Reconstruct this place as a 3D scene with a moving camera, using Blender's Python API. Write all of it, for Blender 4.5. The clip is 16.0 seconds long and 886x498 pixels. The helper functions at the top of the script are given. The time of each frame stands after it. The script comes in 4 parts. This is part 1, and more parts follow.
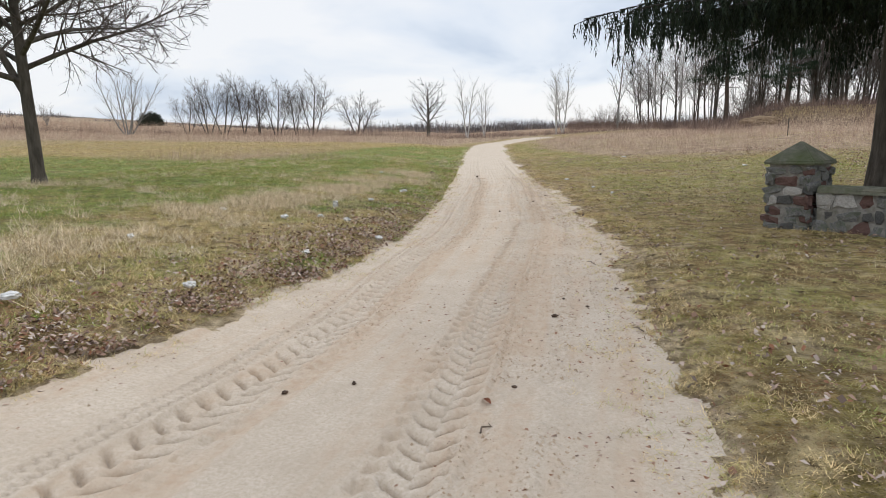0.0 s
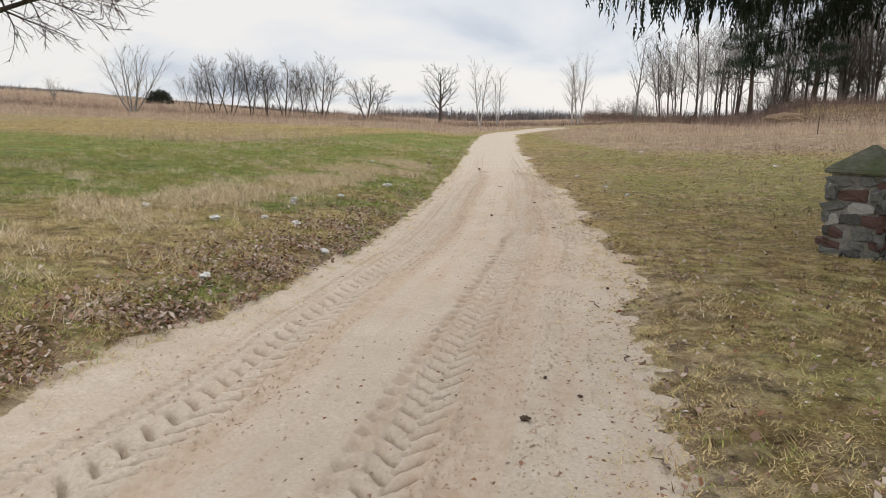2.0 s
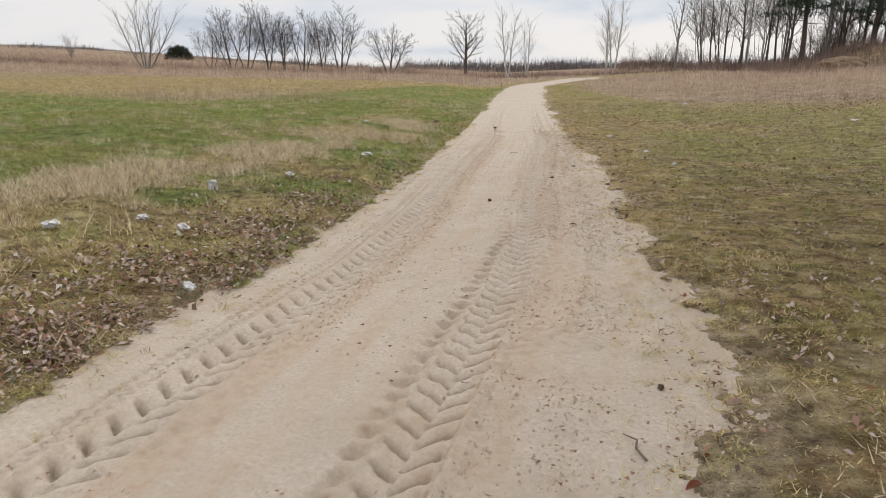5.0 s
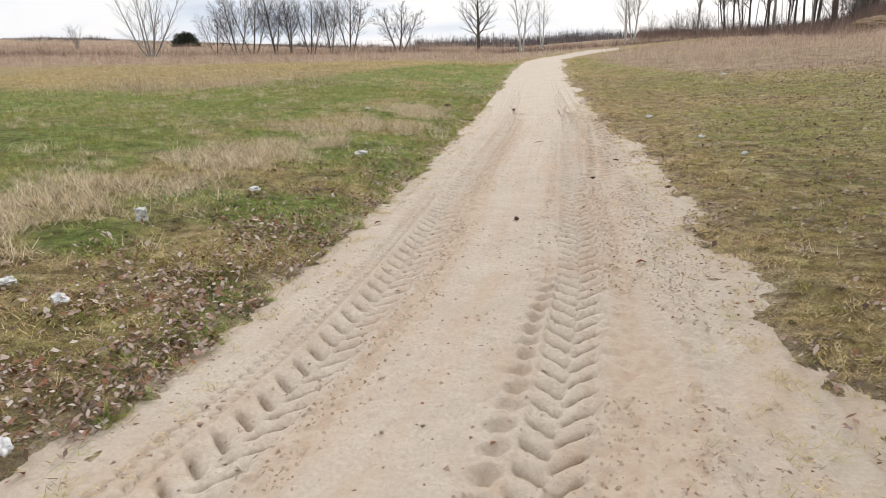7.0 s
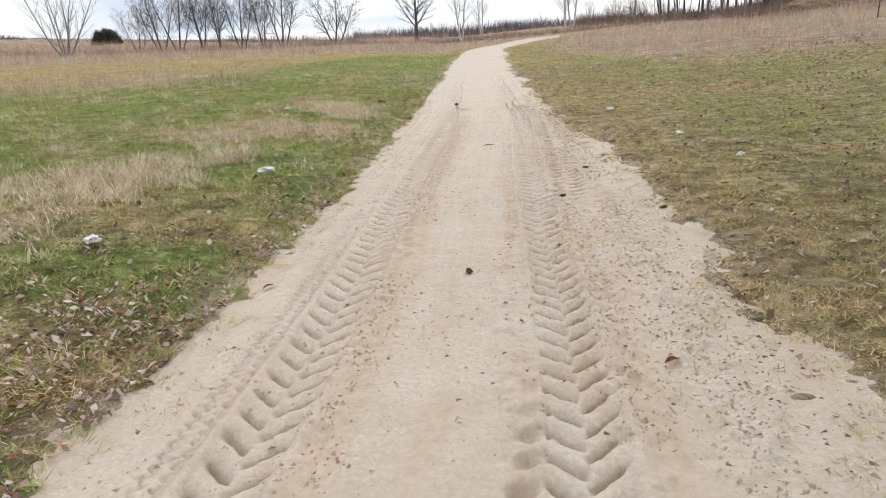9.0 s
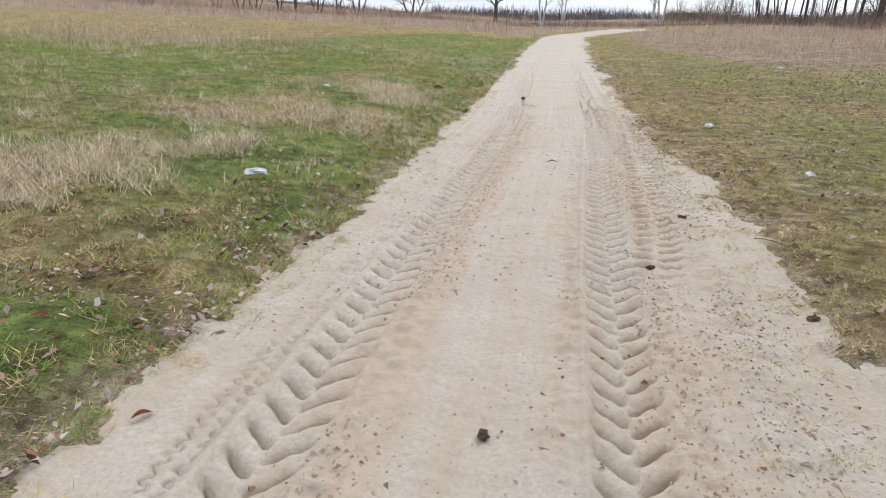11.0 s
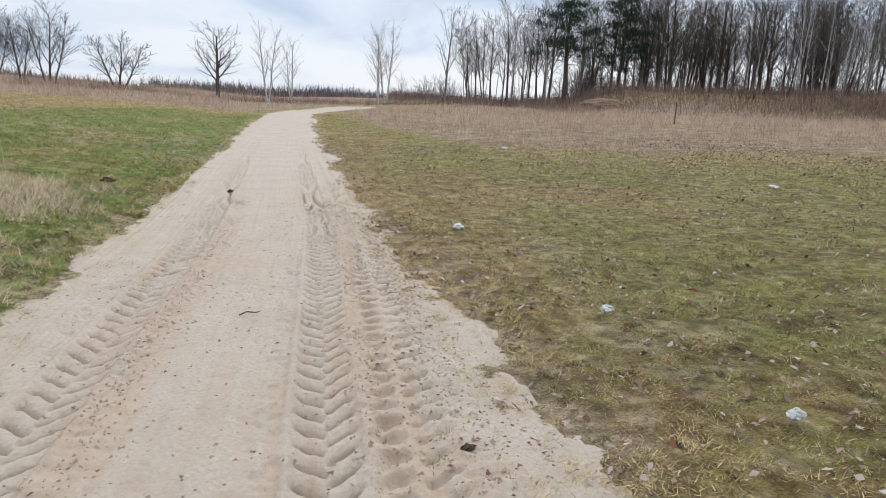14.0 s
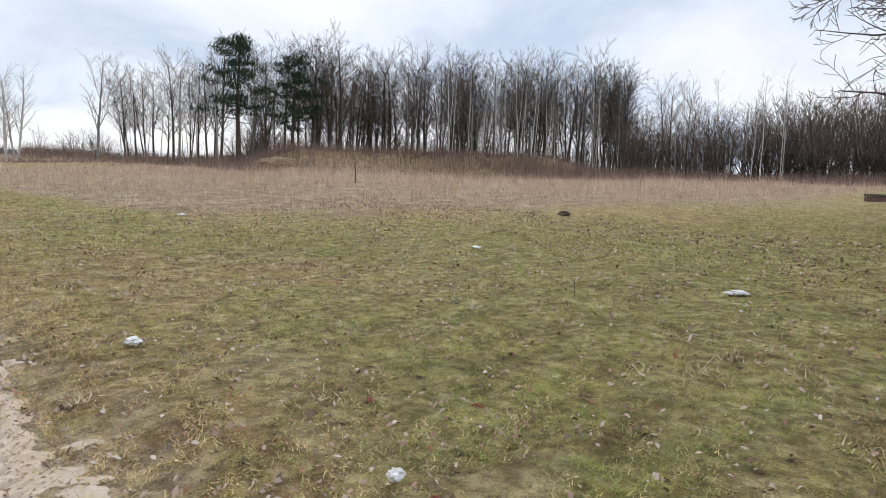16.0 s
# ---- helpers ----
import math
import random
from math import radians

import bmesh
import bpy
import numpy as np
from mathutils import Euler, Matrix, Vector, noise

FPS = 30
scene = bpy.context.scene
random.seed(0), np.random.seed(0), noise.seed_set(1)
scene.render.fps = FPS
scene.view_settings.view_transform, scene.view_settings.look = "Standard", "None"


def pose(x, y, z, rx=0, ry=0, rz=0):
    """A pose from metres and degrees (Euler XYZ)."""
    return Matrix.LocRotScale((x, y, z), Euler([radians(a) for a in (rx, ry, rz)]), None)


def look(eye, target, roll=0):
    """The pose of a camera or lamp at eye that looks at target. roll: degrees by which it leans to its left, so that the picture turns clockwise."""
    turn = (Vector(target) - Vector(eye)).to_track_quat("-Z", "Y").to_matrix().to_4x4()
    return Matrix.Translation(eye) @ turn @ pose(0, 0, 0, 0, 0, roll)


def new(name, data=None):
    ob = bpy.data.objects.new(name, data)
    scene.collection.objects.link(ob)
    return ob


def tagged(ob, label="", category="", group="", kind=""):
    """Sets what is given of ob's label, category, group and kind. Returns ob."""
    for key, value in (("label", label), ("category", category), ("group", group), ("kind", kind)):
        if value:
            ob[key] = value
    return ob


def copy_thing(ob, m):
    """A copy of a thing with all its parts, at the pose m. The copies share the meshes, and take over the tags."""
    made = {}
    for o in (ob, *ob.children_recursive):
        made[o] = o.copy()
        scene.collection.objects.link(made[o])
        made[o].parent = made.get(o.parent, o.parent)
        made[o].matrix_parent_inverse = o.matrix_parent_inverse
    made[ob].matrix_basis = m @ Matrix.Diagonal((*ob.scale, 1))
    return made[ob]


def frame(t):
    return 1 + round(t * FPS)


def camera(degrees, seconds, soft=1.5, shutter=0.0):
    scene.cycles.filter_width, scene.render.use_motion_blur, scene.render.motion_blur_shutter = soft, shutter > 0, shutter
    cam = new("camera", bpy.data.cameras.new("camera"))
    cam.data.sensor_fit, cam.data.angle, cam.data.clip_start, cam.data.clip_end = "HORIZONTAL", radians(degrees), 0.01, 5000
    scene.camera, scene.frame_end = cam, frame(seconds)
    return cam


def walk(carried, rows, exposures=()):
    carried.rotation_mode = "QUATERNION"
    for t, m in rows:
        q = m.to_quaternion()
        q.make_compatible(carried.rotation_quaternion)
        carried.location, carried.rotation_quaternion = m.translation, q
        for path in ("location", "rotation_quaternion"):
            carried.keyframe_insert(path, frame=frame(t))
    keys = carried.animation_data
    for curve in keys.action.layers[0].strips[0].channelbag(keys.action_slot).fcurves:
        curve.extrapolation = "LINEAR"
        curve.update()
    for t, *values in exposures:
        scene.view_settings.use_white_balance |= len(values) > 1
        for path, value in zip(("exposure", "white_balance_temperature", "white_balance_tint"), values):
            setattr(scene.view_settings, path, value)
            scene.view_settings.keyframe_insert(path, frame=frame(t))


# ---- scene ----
cam = camera(69.6, 16.0, soft=0.65)
PATH = [
    (0, (-0.009, 0.441, 1.516), (-0.012, 2.411, 1.171), -1.1),
    (0.5, (0.071, 0.951, 1.524), (-0.063, 2.909, 1.138), 1.3),
    (1, (0.168, 1.472, 1.531), (0.039, 3.426, 1.129), 2.4),
    (1.5, (0.403, 2.023, 1.545), (0.304, 3.983, 1.159), -0.6),
    (2, (0.534, 2.51, 1.524), (0.494, 4.472, 1.141), 0.7),
    (2.1, (0.577, 2.621, 1.537), (0.54, 4.576, 1.117), 1.4),
    (2.5, (0.673, 3.057, 1.54), (0.723, 5.012, 1.122), 5.0),
    (2.7, (0.709, 3.248, 1.533), (0.655, 5.214, 1.17), 1.0),
    (3, (0.862, 3.455, 1.566), (0.792, 5.385, 1.045), 1.5),
    (3.5, (0.916, 3.974, 1.522), (0.848, 5.903, 0.998), 4.1),
    (4, (1.012, 4.485, 1.517), (1.061, 6.459, 1.197), 2.8),
    (4.5, (1.062, 4.954, 1.528), (0.95, 6.908, 1.116), -1.0),
    (5, (1.112, 5.474, 1.503), (0.975, 7.4, 0.981), -0.3),
    (5.2, (1.099, 5.636, 1.523), (1.05, 7.574, 1.033), 1.6),
    (7.3, (1.005, 7.809, 1.493), (0.8, 9.708, 0.901), -2.7),
    (7.5, (0.98, 7.968, 1.471), (0.741, 9.861, 0.874), -0.1),
    (8, (0.913, 8.498, 1.479), (0.795, 10.397, 0.86), 2.0),
    (8.5, (0.97, 8.931, 1.401), (1.117, 10.814, 0.744), 3.2),
    (8.7, (1.006, 9.135, 1.438), (1.016, 11.027, 0.792), -2.6),
    (10.8, (1.195, 11.146, 1.431), (0.933, 13.052, 0.886), -1.5),
    (11, (1.193, 11.349, 1.443), (0.989, 13.223, 0.776), 1.3),
    (11.5, (1.316, 11.777, 1.437), (1.245, 13.705, 0.908), 1.4),
    (12, (1.432, 12.214, 1.47), (1.373, 14.167, 1.045), -2.5),
    (12.5, (1.508, 12.671, 1.456), (1.633, 14.621, 1.028), -3.2),
    (13, (1.558, 13.114, 1.425), (1.845, 15.038, 0.961), -1.3),
    (13.5, (1.612, 13.566, 1.493), (1.812, 15.51, 1.067), -3.1),
    (14, (1.677, 14.044, 1.472), (2.242, 15.913, 1.043), 2.5),
    (14.5, (1.817, 14.535, 1.451), (2.661, 16.305, 1.061), 1.0),
    (14.7, (1.917, 14.701, 1.51), (2.795, 16.439, 1.05), -1.3),
    (15, (1.974, 14.907, 1.549), (3.129, 16.521, 1.295), 2.2),
    (15.5, (2.063, 15.339, 1.565), (3.424, 16.792, 1.368), 3.8),
    (16, (2.156, 15.712, 1.54), (3.56, 17.121, 1.325), 2.2),
]
walk(cam, [(t, look(e, g, r)) for t, e, g, r in PATH], [(0, -0.12, 6420, 10), (1.5, -0.22, 6700, 11), (2.5, -0.2, 6850, 11), (3.5, 0.0, 6800, 11), (4.0, 0.0, 6720, 10), (4.5, -0.2, 6650, 10), (5.0, -0.28, 6730, 12), (8, 0.09, 6540, 11), (11, -0.02, 6070, 10), (12, -0.06, 5980, 10), (12.5, -0.12, 6000, 10), (13, -0.24, 6050, 10), (14.2, -0.14, 6130, 10), (15.2, 0.0, 6280, 11), (16, -0.05, 6280, 11)])

# ---- world, sun, exposure ----
SUN_EL, SUN_AZ = radians(34), radians(35)
world = bpy.data.worlds.new("overcast_sky")
scene.world = world
world.use_nodes = True


def node(tree, kind, **values):
    n = tree.nodes.new(kind)
    for key, value in values.items():
        if key in n.inputs:
            n.inputs[key].default_value = value
    return n


wt = world.node_tree
wt.nodes.clear()
w_out = wt.nodes.new("ShaderNodeOutputWorld")
w_bg = node(wt, "ShaderNodeBackground", Strength=1.0)
w_sky = wt.nodes.new("ShaderNodeTexSky")
w_sky.sky_type = "NISHITA"
w_sky.sun_disc = False
w_sky.sun_elevation, w_sky.sun_rotation = SUN_EL, SUN_AZ
w_dim = node(wt, "ShaderNodeVectorMath")
w_dim.operation = "SCALE"
w_dim.inputs["Scale"].default_value = 0.12
wt.links.new(w_sky.outputs[0], w_dim.inputs[0])
# cloud sheet: the view direction laid on a flat layer far above
w_co = wt.nodes.new("ShaderNodeTexCoord")
w_sep = wt.nodes.new("ShaderNodeSeparateXYZ")
wt.links.new(w_co.outputs["Generated"], w_sep.inputs[0])
w_up = node(wt, "ShaderNodeMath")
w_up.operation = "MAXIMUM"
wt.links.new(w_sep.outputs["Z"], w_up.inputs[0])
w_up.inputs[1].default_value = 0.0
w_add = node(wt, "ShaderNodeMath")
w_add.operation = "ADD"
wt.links.new(w_up.outputs[0], w_add.inputs[0])
w_add.inputs[1].default_value = 0.30
w_comb = wt.nodes.new("ShaderNodeCombineXYZ")
for axis in ("X", "Y"):
    d = node(wt, "ShaderNodeMath")
    d.operation = "DIVIDE"
    wt.links.new(w_sep.outputs[axis], d.inputs[0])
    wt.links.new(w_add.outputs[0], d.inputs[1])
    wt.links.new(d.outputs[0], w_comb.inputs[axis])
w_map = wt.nodes.new("ShaderNodeMapping")
w_map.inputs["Location"].default_value = (3.1, 1.7, 0)
w_map.inputs["Scale"].default_value = (0.75, 0.95, 1)
wt.links.new(w_comb.outputs[0], w_map.inputs[0])
w_n = node(wt, "ShaderNodeTexNoise", Scale=1.3, Detail=5.0, Roughness=0.52, Distortion=0.35)
wt.links.new(w_map.outputs[0], w_n.inputs["Vector"])
w_ramp = wt.nodes.new("ShaderNodeValToRGB")
w_ramp.color_ramp.elements[0].position, w_ramp.color_ramp.elements[0].color = 0.34, (0.58, 0.67, 0.81, 1)
w_ramp.color_ramp.elements[1].position, w_ramp.color_ramp.elements[1].color = 0.56, (0.97, 0.98, 1.0, 1)
mid = w_ramp.color_ramp.elements.new(0.44)
mid.color = (0.80, 0.86, 0.95, 1)
wt.links.new(w_n.outputs[0], w_ramp.inputs[0])
w_mix = wt.nodes.new("ShaderNodeMix")
w_mix.data_type = "RGBA"
w_mix.inputs[0].default_value = 0.93
wt.links.new(w_dim.outputs[0], w_mix.inputs[6])
wt.links.new(w_ramp.outputs[0], w_mix.inputs[7])
wt.links.new(w_mix.outputs[2], w_bg.inputs[0])
# an overcast sky is brightest overhead
w_zen = node(wt, "ShaderNodeMapRange")
wt.links.new(w_up.outputs[0], w_zen.inputs[0])
w_zen.inputs[1].default_value, w_zen.inputs[2].default_value = 0.25, 0.85
w_zen.inputs[3].default_value, w_zen.inputs[4].default_value = 1.04, 1.85
wt.links.new(w_zen.outputs[0], w_bg.inputs[1])
wt.links.new(w_bg.outputs[0], w_out.inputs[0])

sun = new("sun", bpy.data.lights.new("sun", "SUN"))
sun.data.energy, sun.data.angle, sun.data.color = 1.25, radians(12), (1.0, 0.95, 0.87)
sun.matrix_world = look((0, 0, 40), (40 * math.cos(SUN_EL) * -math.sin(SUN_AZ) , 40 * math.cos(SUN_EL) * -math.cos(SUN_AZ), 40 - 40 * math.sin(SUN_EL)))


# ---- numbers of the land ----
def hashed(i, j, seed):
    v = np.sin(i * 127.1 + j * 311.7 + seed * 74.7) * 43758.5453
    return v - np.floor(v)


def vnoise(x, y, size, seed):
    """Smooth noise from 0 to 1 with bumps of that size in metres."""
    x, y = np.asarray(x, float) / size, np.asarray(y, float) / size
    i, j = np.floor(x), np.floor(y)
    u, v = x - i, y - j
    u, v = u * u * (3 - 2 * u), v * v * (3 - 2 * v)
    a, b = hashed(i, j, seed), hashed(i + 1, j, seed)
    c, d = hashed(i, j + 1, seed), hashed(i + 1, j + 1, seed)
    return (a * (1 - u) + b * u) * (1 - v) + (c * (1 - u) + d * u) * v


def fractal(x, y, size, seed, octaves=3):
    total, gain, weight = 0, 1.0, 0
    for k in range(octaves):
        total = total + gain * vnoise(x, y, size / 2 ** k, seed + k)
        weight += gain
        gain *= 0.55
    return total / weight


def smooth(a, b, t):
    t = np.clip((np.asarray(t, float) - a) / (b - a), 0, 1)
    return t * t * (3 - 2 * t)


EDGE_Y = [-30, 0, 3.7, 5.7, 7.4, 10.2, 13.5, 16, 20, 24, 31, 45, 58, 66, 74, 84, 110]
EDGE_L = [-9, -3.6, -2.44, -1.7, -1.19, -0.62, -0.28, -0.05, 0.14, 0.42, 0.85, 1.7, 2.7, 4.2, 8.5, 20, 60]
EDGE_R = [-3, 0.9, 1.27, 1.58, 1.98, 2.52, 2.66, 2.92, 3.05, 3.15, 3.5, 4.3, 5.5, 8.0, 13.5, 27, 70]


def edges(y):
    return np.interp(y, EDGE_Y, EDGE_L), np.interp(y, EDGE_Y, EDGE_R)


def inside_road(x, y):
    """Metres inside the worn sand, negative outside, with ragged edges."""
    l, r = edges(y)
    ragged = (fractal(x, y, 0.9, 3) - 0.5) * 0.55 + (fractal(x, y, 0.16, 9) - 0.5) * 0.42
    bays = 0.25 * smooth(0.6, 0.85, vnoise(x, y, 1.7, 31)) * (x > 1) * smooth(9.5, 11.5, y)
    return np.minimum(x - l + ragged * 0.9, r - x + ragged * 1.3 + bays)


def height(x, y):
    """The land without its small relief."""
    x, y = np.asarray(x, float), np.asarray(y, float)
    far = np.minimum(y, 128)
    rise = 0.0215 * np.maximum(0, far - 24) * (1 - 0.85 * smooth(18, 60, x))
    left = np.maximum(0, -x - 0.4 + 0.08 * np.clip(y - 14, -14, 10))
    z = rise + 0.62 * (1 - np.exp(-left / 4.0)) + 0.018 * np.clip(left - 12, 0, 120)
    z = z + 0.046 * np.maximum(0, far - 52) * smooth(12, 95, -x)
    z = z + 0.036 * np.clip(x - 5, 0, 120)
    # wooded bank
    ax, ay, bx, by = 41, 77, 73, 68
    k = np.clip(((x - ax) * (bx - ax) + (y - ay) * (by - ay)) / ((bx - ax) ** 2 + (by - ay) ** 2), 0, 1)
    gap = np.hypot(x - ax - k * (bx - ax), y - ay - k * (by - ay))
    z = z + 2.5 * np.exp(-(gap / 5.5) ** 2)
    z = z + 0.35 * (fractal(x, y, 22, 51) - 0.5) * smooth(18, 45, np.hypot(x, y - 10))
    return z


TRACK_R = ([-4, 3.2, 5.1, 6.3, 7.7, 10.1, 11.6, 13.1, 15.5, 17.1, 19, 21.8, 32, 60], [-1.9, -0.15, 0.26, 0.48, 0.79, 1.28, 1.52, 1.67, 1.86, 2.0, 2.19, 2.45, 2.9, 4.4])
TRACK_L = ([-4, 3.3, 4.5, 5.8, 7.3, 9.1, 10.5, 11.5, 12.9, 15.2, 17.7, 19.4, 22, 32, 60], [-3.6, -1.54, -1.16, -0.82, -0.6, -0.24, 0.07, 0.21, 0.36, 0.52, 0.74, 0.91, 1.11, 1.6, 3.2])


def tread(u, s, pitch, half, deep):
    """Lug print of a tractor tyre: staggered bars that meet in a V."""
    on = smooth(half + 0.015, half - 0.015, np.abs(u))
    f = ((s - 0.95 * np.abs(u)) / pitch + 0.5 * (u > 0)) % 1.0
    bar = smooth(0.38, 0.43, f) * smooth(0.66, 0.54, f) * smooth(0.008, 0.03, np.abs(u))
    mound = np.sin(np.pi * ((f - 0.64) % 1.0)) ** 0.8
    return on * deep * (0.42 * mound - 0.30 - 0.95 * bar) + 0.3 * deep * np.exp(-((np.abs(u) - half - 0.04) / 0.03) ** 2)


def relief(x, y):
    """Tyre prints, scuffs and crumbs in the sand."""
    s = y * 1.05
    xr, xl = np.interp(y, *TRACK_R), np.interp(y, *TRACK_L)
    worn = smooth(40, 20, y)
    patchy = 0.55 + 0.6 * fractal(x, y, 0.8, 14)
    z = tread(x - xr, s, 0.168, 0.135, 0.086) * patchy
    z = z + tread(x - xl, s + 0.06, 0.175, 0.14, 0.076) * patchy
    # scooped print of a second wheel that wanders across
    u2 = x - xr - np.interp(y, [4, 11, 13.8, 16, 19], [-0.21, -0.24, 0.0, 0.29, 0.34])
    apart = smooth(0.12, 0.22, np.abs(x - xr - u2))
    f = (s / 0.172) % 1.0
    scoop = np.clip(1 - ((f - 0.5) * 0.172 / 0.062) ** 2 - (u2 / 0.075) ** 2, 0, 1)
    z = z - 0.055 * scoop * apart * patchy
    u3 = u2 - np.interp(y, [11, 15], [-0.13, 0.19])
    f3 = ((s - 0.5 * u3) / 0.172) % 1.0
    z = z - 0.035 * np.exp(-((f3 - 0.4) / 0.14) ** 2) * smooth(0.10, 0.06, np.abs(u3)) * apart * smooth(12, 14, y)
    # narrow zigzag treads beside the other rut
    for off in (-0.235, -0.325):
        zig = 0.024 * (2 * np.abs((s / 0.075) % 1.0 - 0.5) * 2 - 1)
        z = z - 0.022 * np.exp(-((x - xl - off - zig) / 0.0085) ** 2) * smooth(16, 13, y)
    scr = fractal(x, y, 0.05, 77)
    z = z - 0.016 * smooth(0.52, 0.8, scr) * smooth(0.12, 0.04, np.abs(x - xl + 0.28)) * smooth(13, 15, y)
    # crumbled ridges along the ruts
    crumb = fractal(x, y, 0.07, 40)
    for mid_x, wide in ((xl + 0.24, 0.10), (xr + 0.23, 0.12), (xr - 0.26, 0.08), (xr + 0.62, 0.16)):
        z = z + 0.055 * (crumb - 0.42) * np.exp(-((x - mid_x) / wide) ** 2)
    # long lengthwise scrapes and trodden sand
    lane = x - 0.5 * (xl + xr)
    z = z + 0.034 * (fractal(lane * 9, y * 0.5, 0.9, 61) - 0.5) + 0.022 * (fractal(lane * 22, y * 0.6 + lane * 3, 0.9, 63) - 0.5)
    z = z + 0.018 * (fractal(x, y, 0.24, 23) - 0.5)
    z = z + 0.012 * (fractal(x, y, 0.06, 25, 2) - 0.5) * (0.3 + smooth(0.45, 0.75, vnoise(x, y, 0.9, 8)))
    # slanting scrapes left by turning wheels
    a, c2 = x * 0.83 - y * 0.55, x * 0.55 + y * 0.83
    z = z + 0.034 * (fractal(a * 11, c2 * 0.6, 0.9, 67) - 0.5) * smooth(0.18, 0.4, np.abs(x - xr)) * smooth(0.35, 0.65, vnoise(x, y, 1.9, 69))
    # broad hollows along both ruts
    z = z - 0.022 * np.exp(-((x - xr) / 0.24) ** 2) - 0.020 * np.exp(-((x - xl) / 0.24) ** 2)
    return z * worn


def surface(x, y):
    """Height of the ground as built."""
    d = inside_road(x, y)
    sand = smooth(-0.10, 0.12, d)
    near = smooth(60, 25, np.hypot(x - 1, y - 10))
    turf = 0.035 * (fractal(x, y, 0.35, 5) - 0.35) + 0.09 * (fractal(x, y, 1.6, 6) - 0.5)
    bank = 0.05 * smooth(0.0, -0.5, d)
    return height(x, y) + sand * relief(x, y) + (1 - sand) * near * turf + bank * near


# edge of the wood, as a fan of distances round the end of the walk
FAN_X = [120, 190, 420, 515, 700, 1030, 1300, 1500, 1800]
FAN_D = [100, 90, 76, 84, 88, 90, 90, 82, 76]


def wood_floor(x, y):
    """How far a place lies inside the wood, from 0 to 1."""
    away = np.hypot(x - 2.16, y - 15.7)
    px = 784 + 1128 * np.tan(np.clip(np.arctan2(x - 2.16, y - 15.7) - radians(44.9), -1.3, 1.3))
    rim = np.interp(px, FAN_X, FAN_D) - np.interp(px, [200, 380, 460, 1050, 1200], [3, 13, 17, 17, 4])
    return smooth(-1.5, 2.5, away - rim) * smooth(60, 130, px)


def zones(x, y):
    """Shares of green grass, straw and tall brown weeds."""
    l, r = edges(y)
    out = np.where(x < l, l - x, x - r)
    leftside = x < 0.5 * (l + r)
    n1, n2, n3 = fractal(x, y, 5.0, 101), fractal(x, y, 1.5, 103), fractal(x, y, 0.5, 105)
    g_left = smooth(0.42, 0.62, 0.55 * n1 + 0.45 * n2 + 0.14 * smooth(3.5, 5.5, out) - 0.20 * smooth(2.6, 0.6, out) * smooth(17, 12, y) + 0.10 * smooth(12, 17, y) - 0.16 * np.exp(-((out - 2.6) / 0.9) ** 2) + 0.10)
    g_left = g_left * smooth(2.5, -2.5, y - np.interp(x, [-16, -9, -6, -3, 2], [31, 29, 38, 48, 54]) + 6 * (n2 - 0.5))
    g_right = 0.40 * smooth(0.40, 0.60, 0.6 * n1 + 0.4 * n2 + 0.03) * smooth(0.3, 2.2, out)
    green = np.where(leftside, g_left * (0.45 + 0.75 * smooth(0.3, 0.6, 0.5 * n2 + 0.5 * n3)), g_right) * (0.7 + 0.5 * n3)
    back_l = y - 55 - 0.10 * np.maximum(-x - 12, 0) + 7 * (n1 - 0.5)
    back_r = y - np.interp(x, [4, 6.5, 9, 12, 15, 20, 30, 45], [64, 46, 32.5, 30, 29.5, 28, 26, 26]) + 5 * (n1 - 0.5) + 2 * (n2 - 0.5)
    back = np.where(leftside, back_l, back_r)
    brown = smooth(-1.5, 3.5, back) * smooth(1.0, 4, out)
    straw = np.where(leftside, smooth(0.35, 0.6, n2 + 0.25 * np.exp(-((out - 2.8) / 1.1) ** 2)), 0.35 * smooth(0.4, 0.7, n2))
    pale = np.where(leftside, smooth(-3, 2, y - np.interp(x, [-16, -9, -6, -3, 2], [31, 29, 38, 48, 54])), smooth(-5, -1, back))
    straw = np.maximum(straw * (1 - green), 0.8 * pale * (1 - brown) * smooth(1, 4, out))
    open_land = 1 - wood_floor(x, y)
    return np.clip(green, 0, 1) * (1 - brown) * open_land, np.clip(straw, 0, 1) * open_land, np.clip(brown, 0, 1) * (0.15 + 0.85 * open_land)


# ---- materials ----
def material(name, rough=0.9):
    m = bpy.data.materials.new(name)
    m.use_nodes = True
    b = m.node_tree.nodes["Principled BSDF"]
    b.inputs["Roughness"].default_value = rough
    b.inputs["Specular IOR Level"].default_value = 0.25
    return m, m.node_tree, b


def mixed(t, fac, a, b):
    """A colour mix; each of fac, a, b is a value, a colour or a socket."""
    n = t.nodes.new("ShaderNodeMix")
    n.data_type = "RGBA"
    for socket, value in ((n.inputs[0], fac), (n.inputs[6], a), (n.inputs[7], b)):
        if isinstance(value, bpy.types.NodeSocket):
            t.links.new(value, socket)
        elif isinstance(value, (int, float)):
            socket.default_value = value
        else:
            socket.default_value = (*value, 1)
    return n.outputs[2]


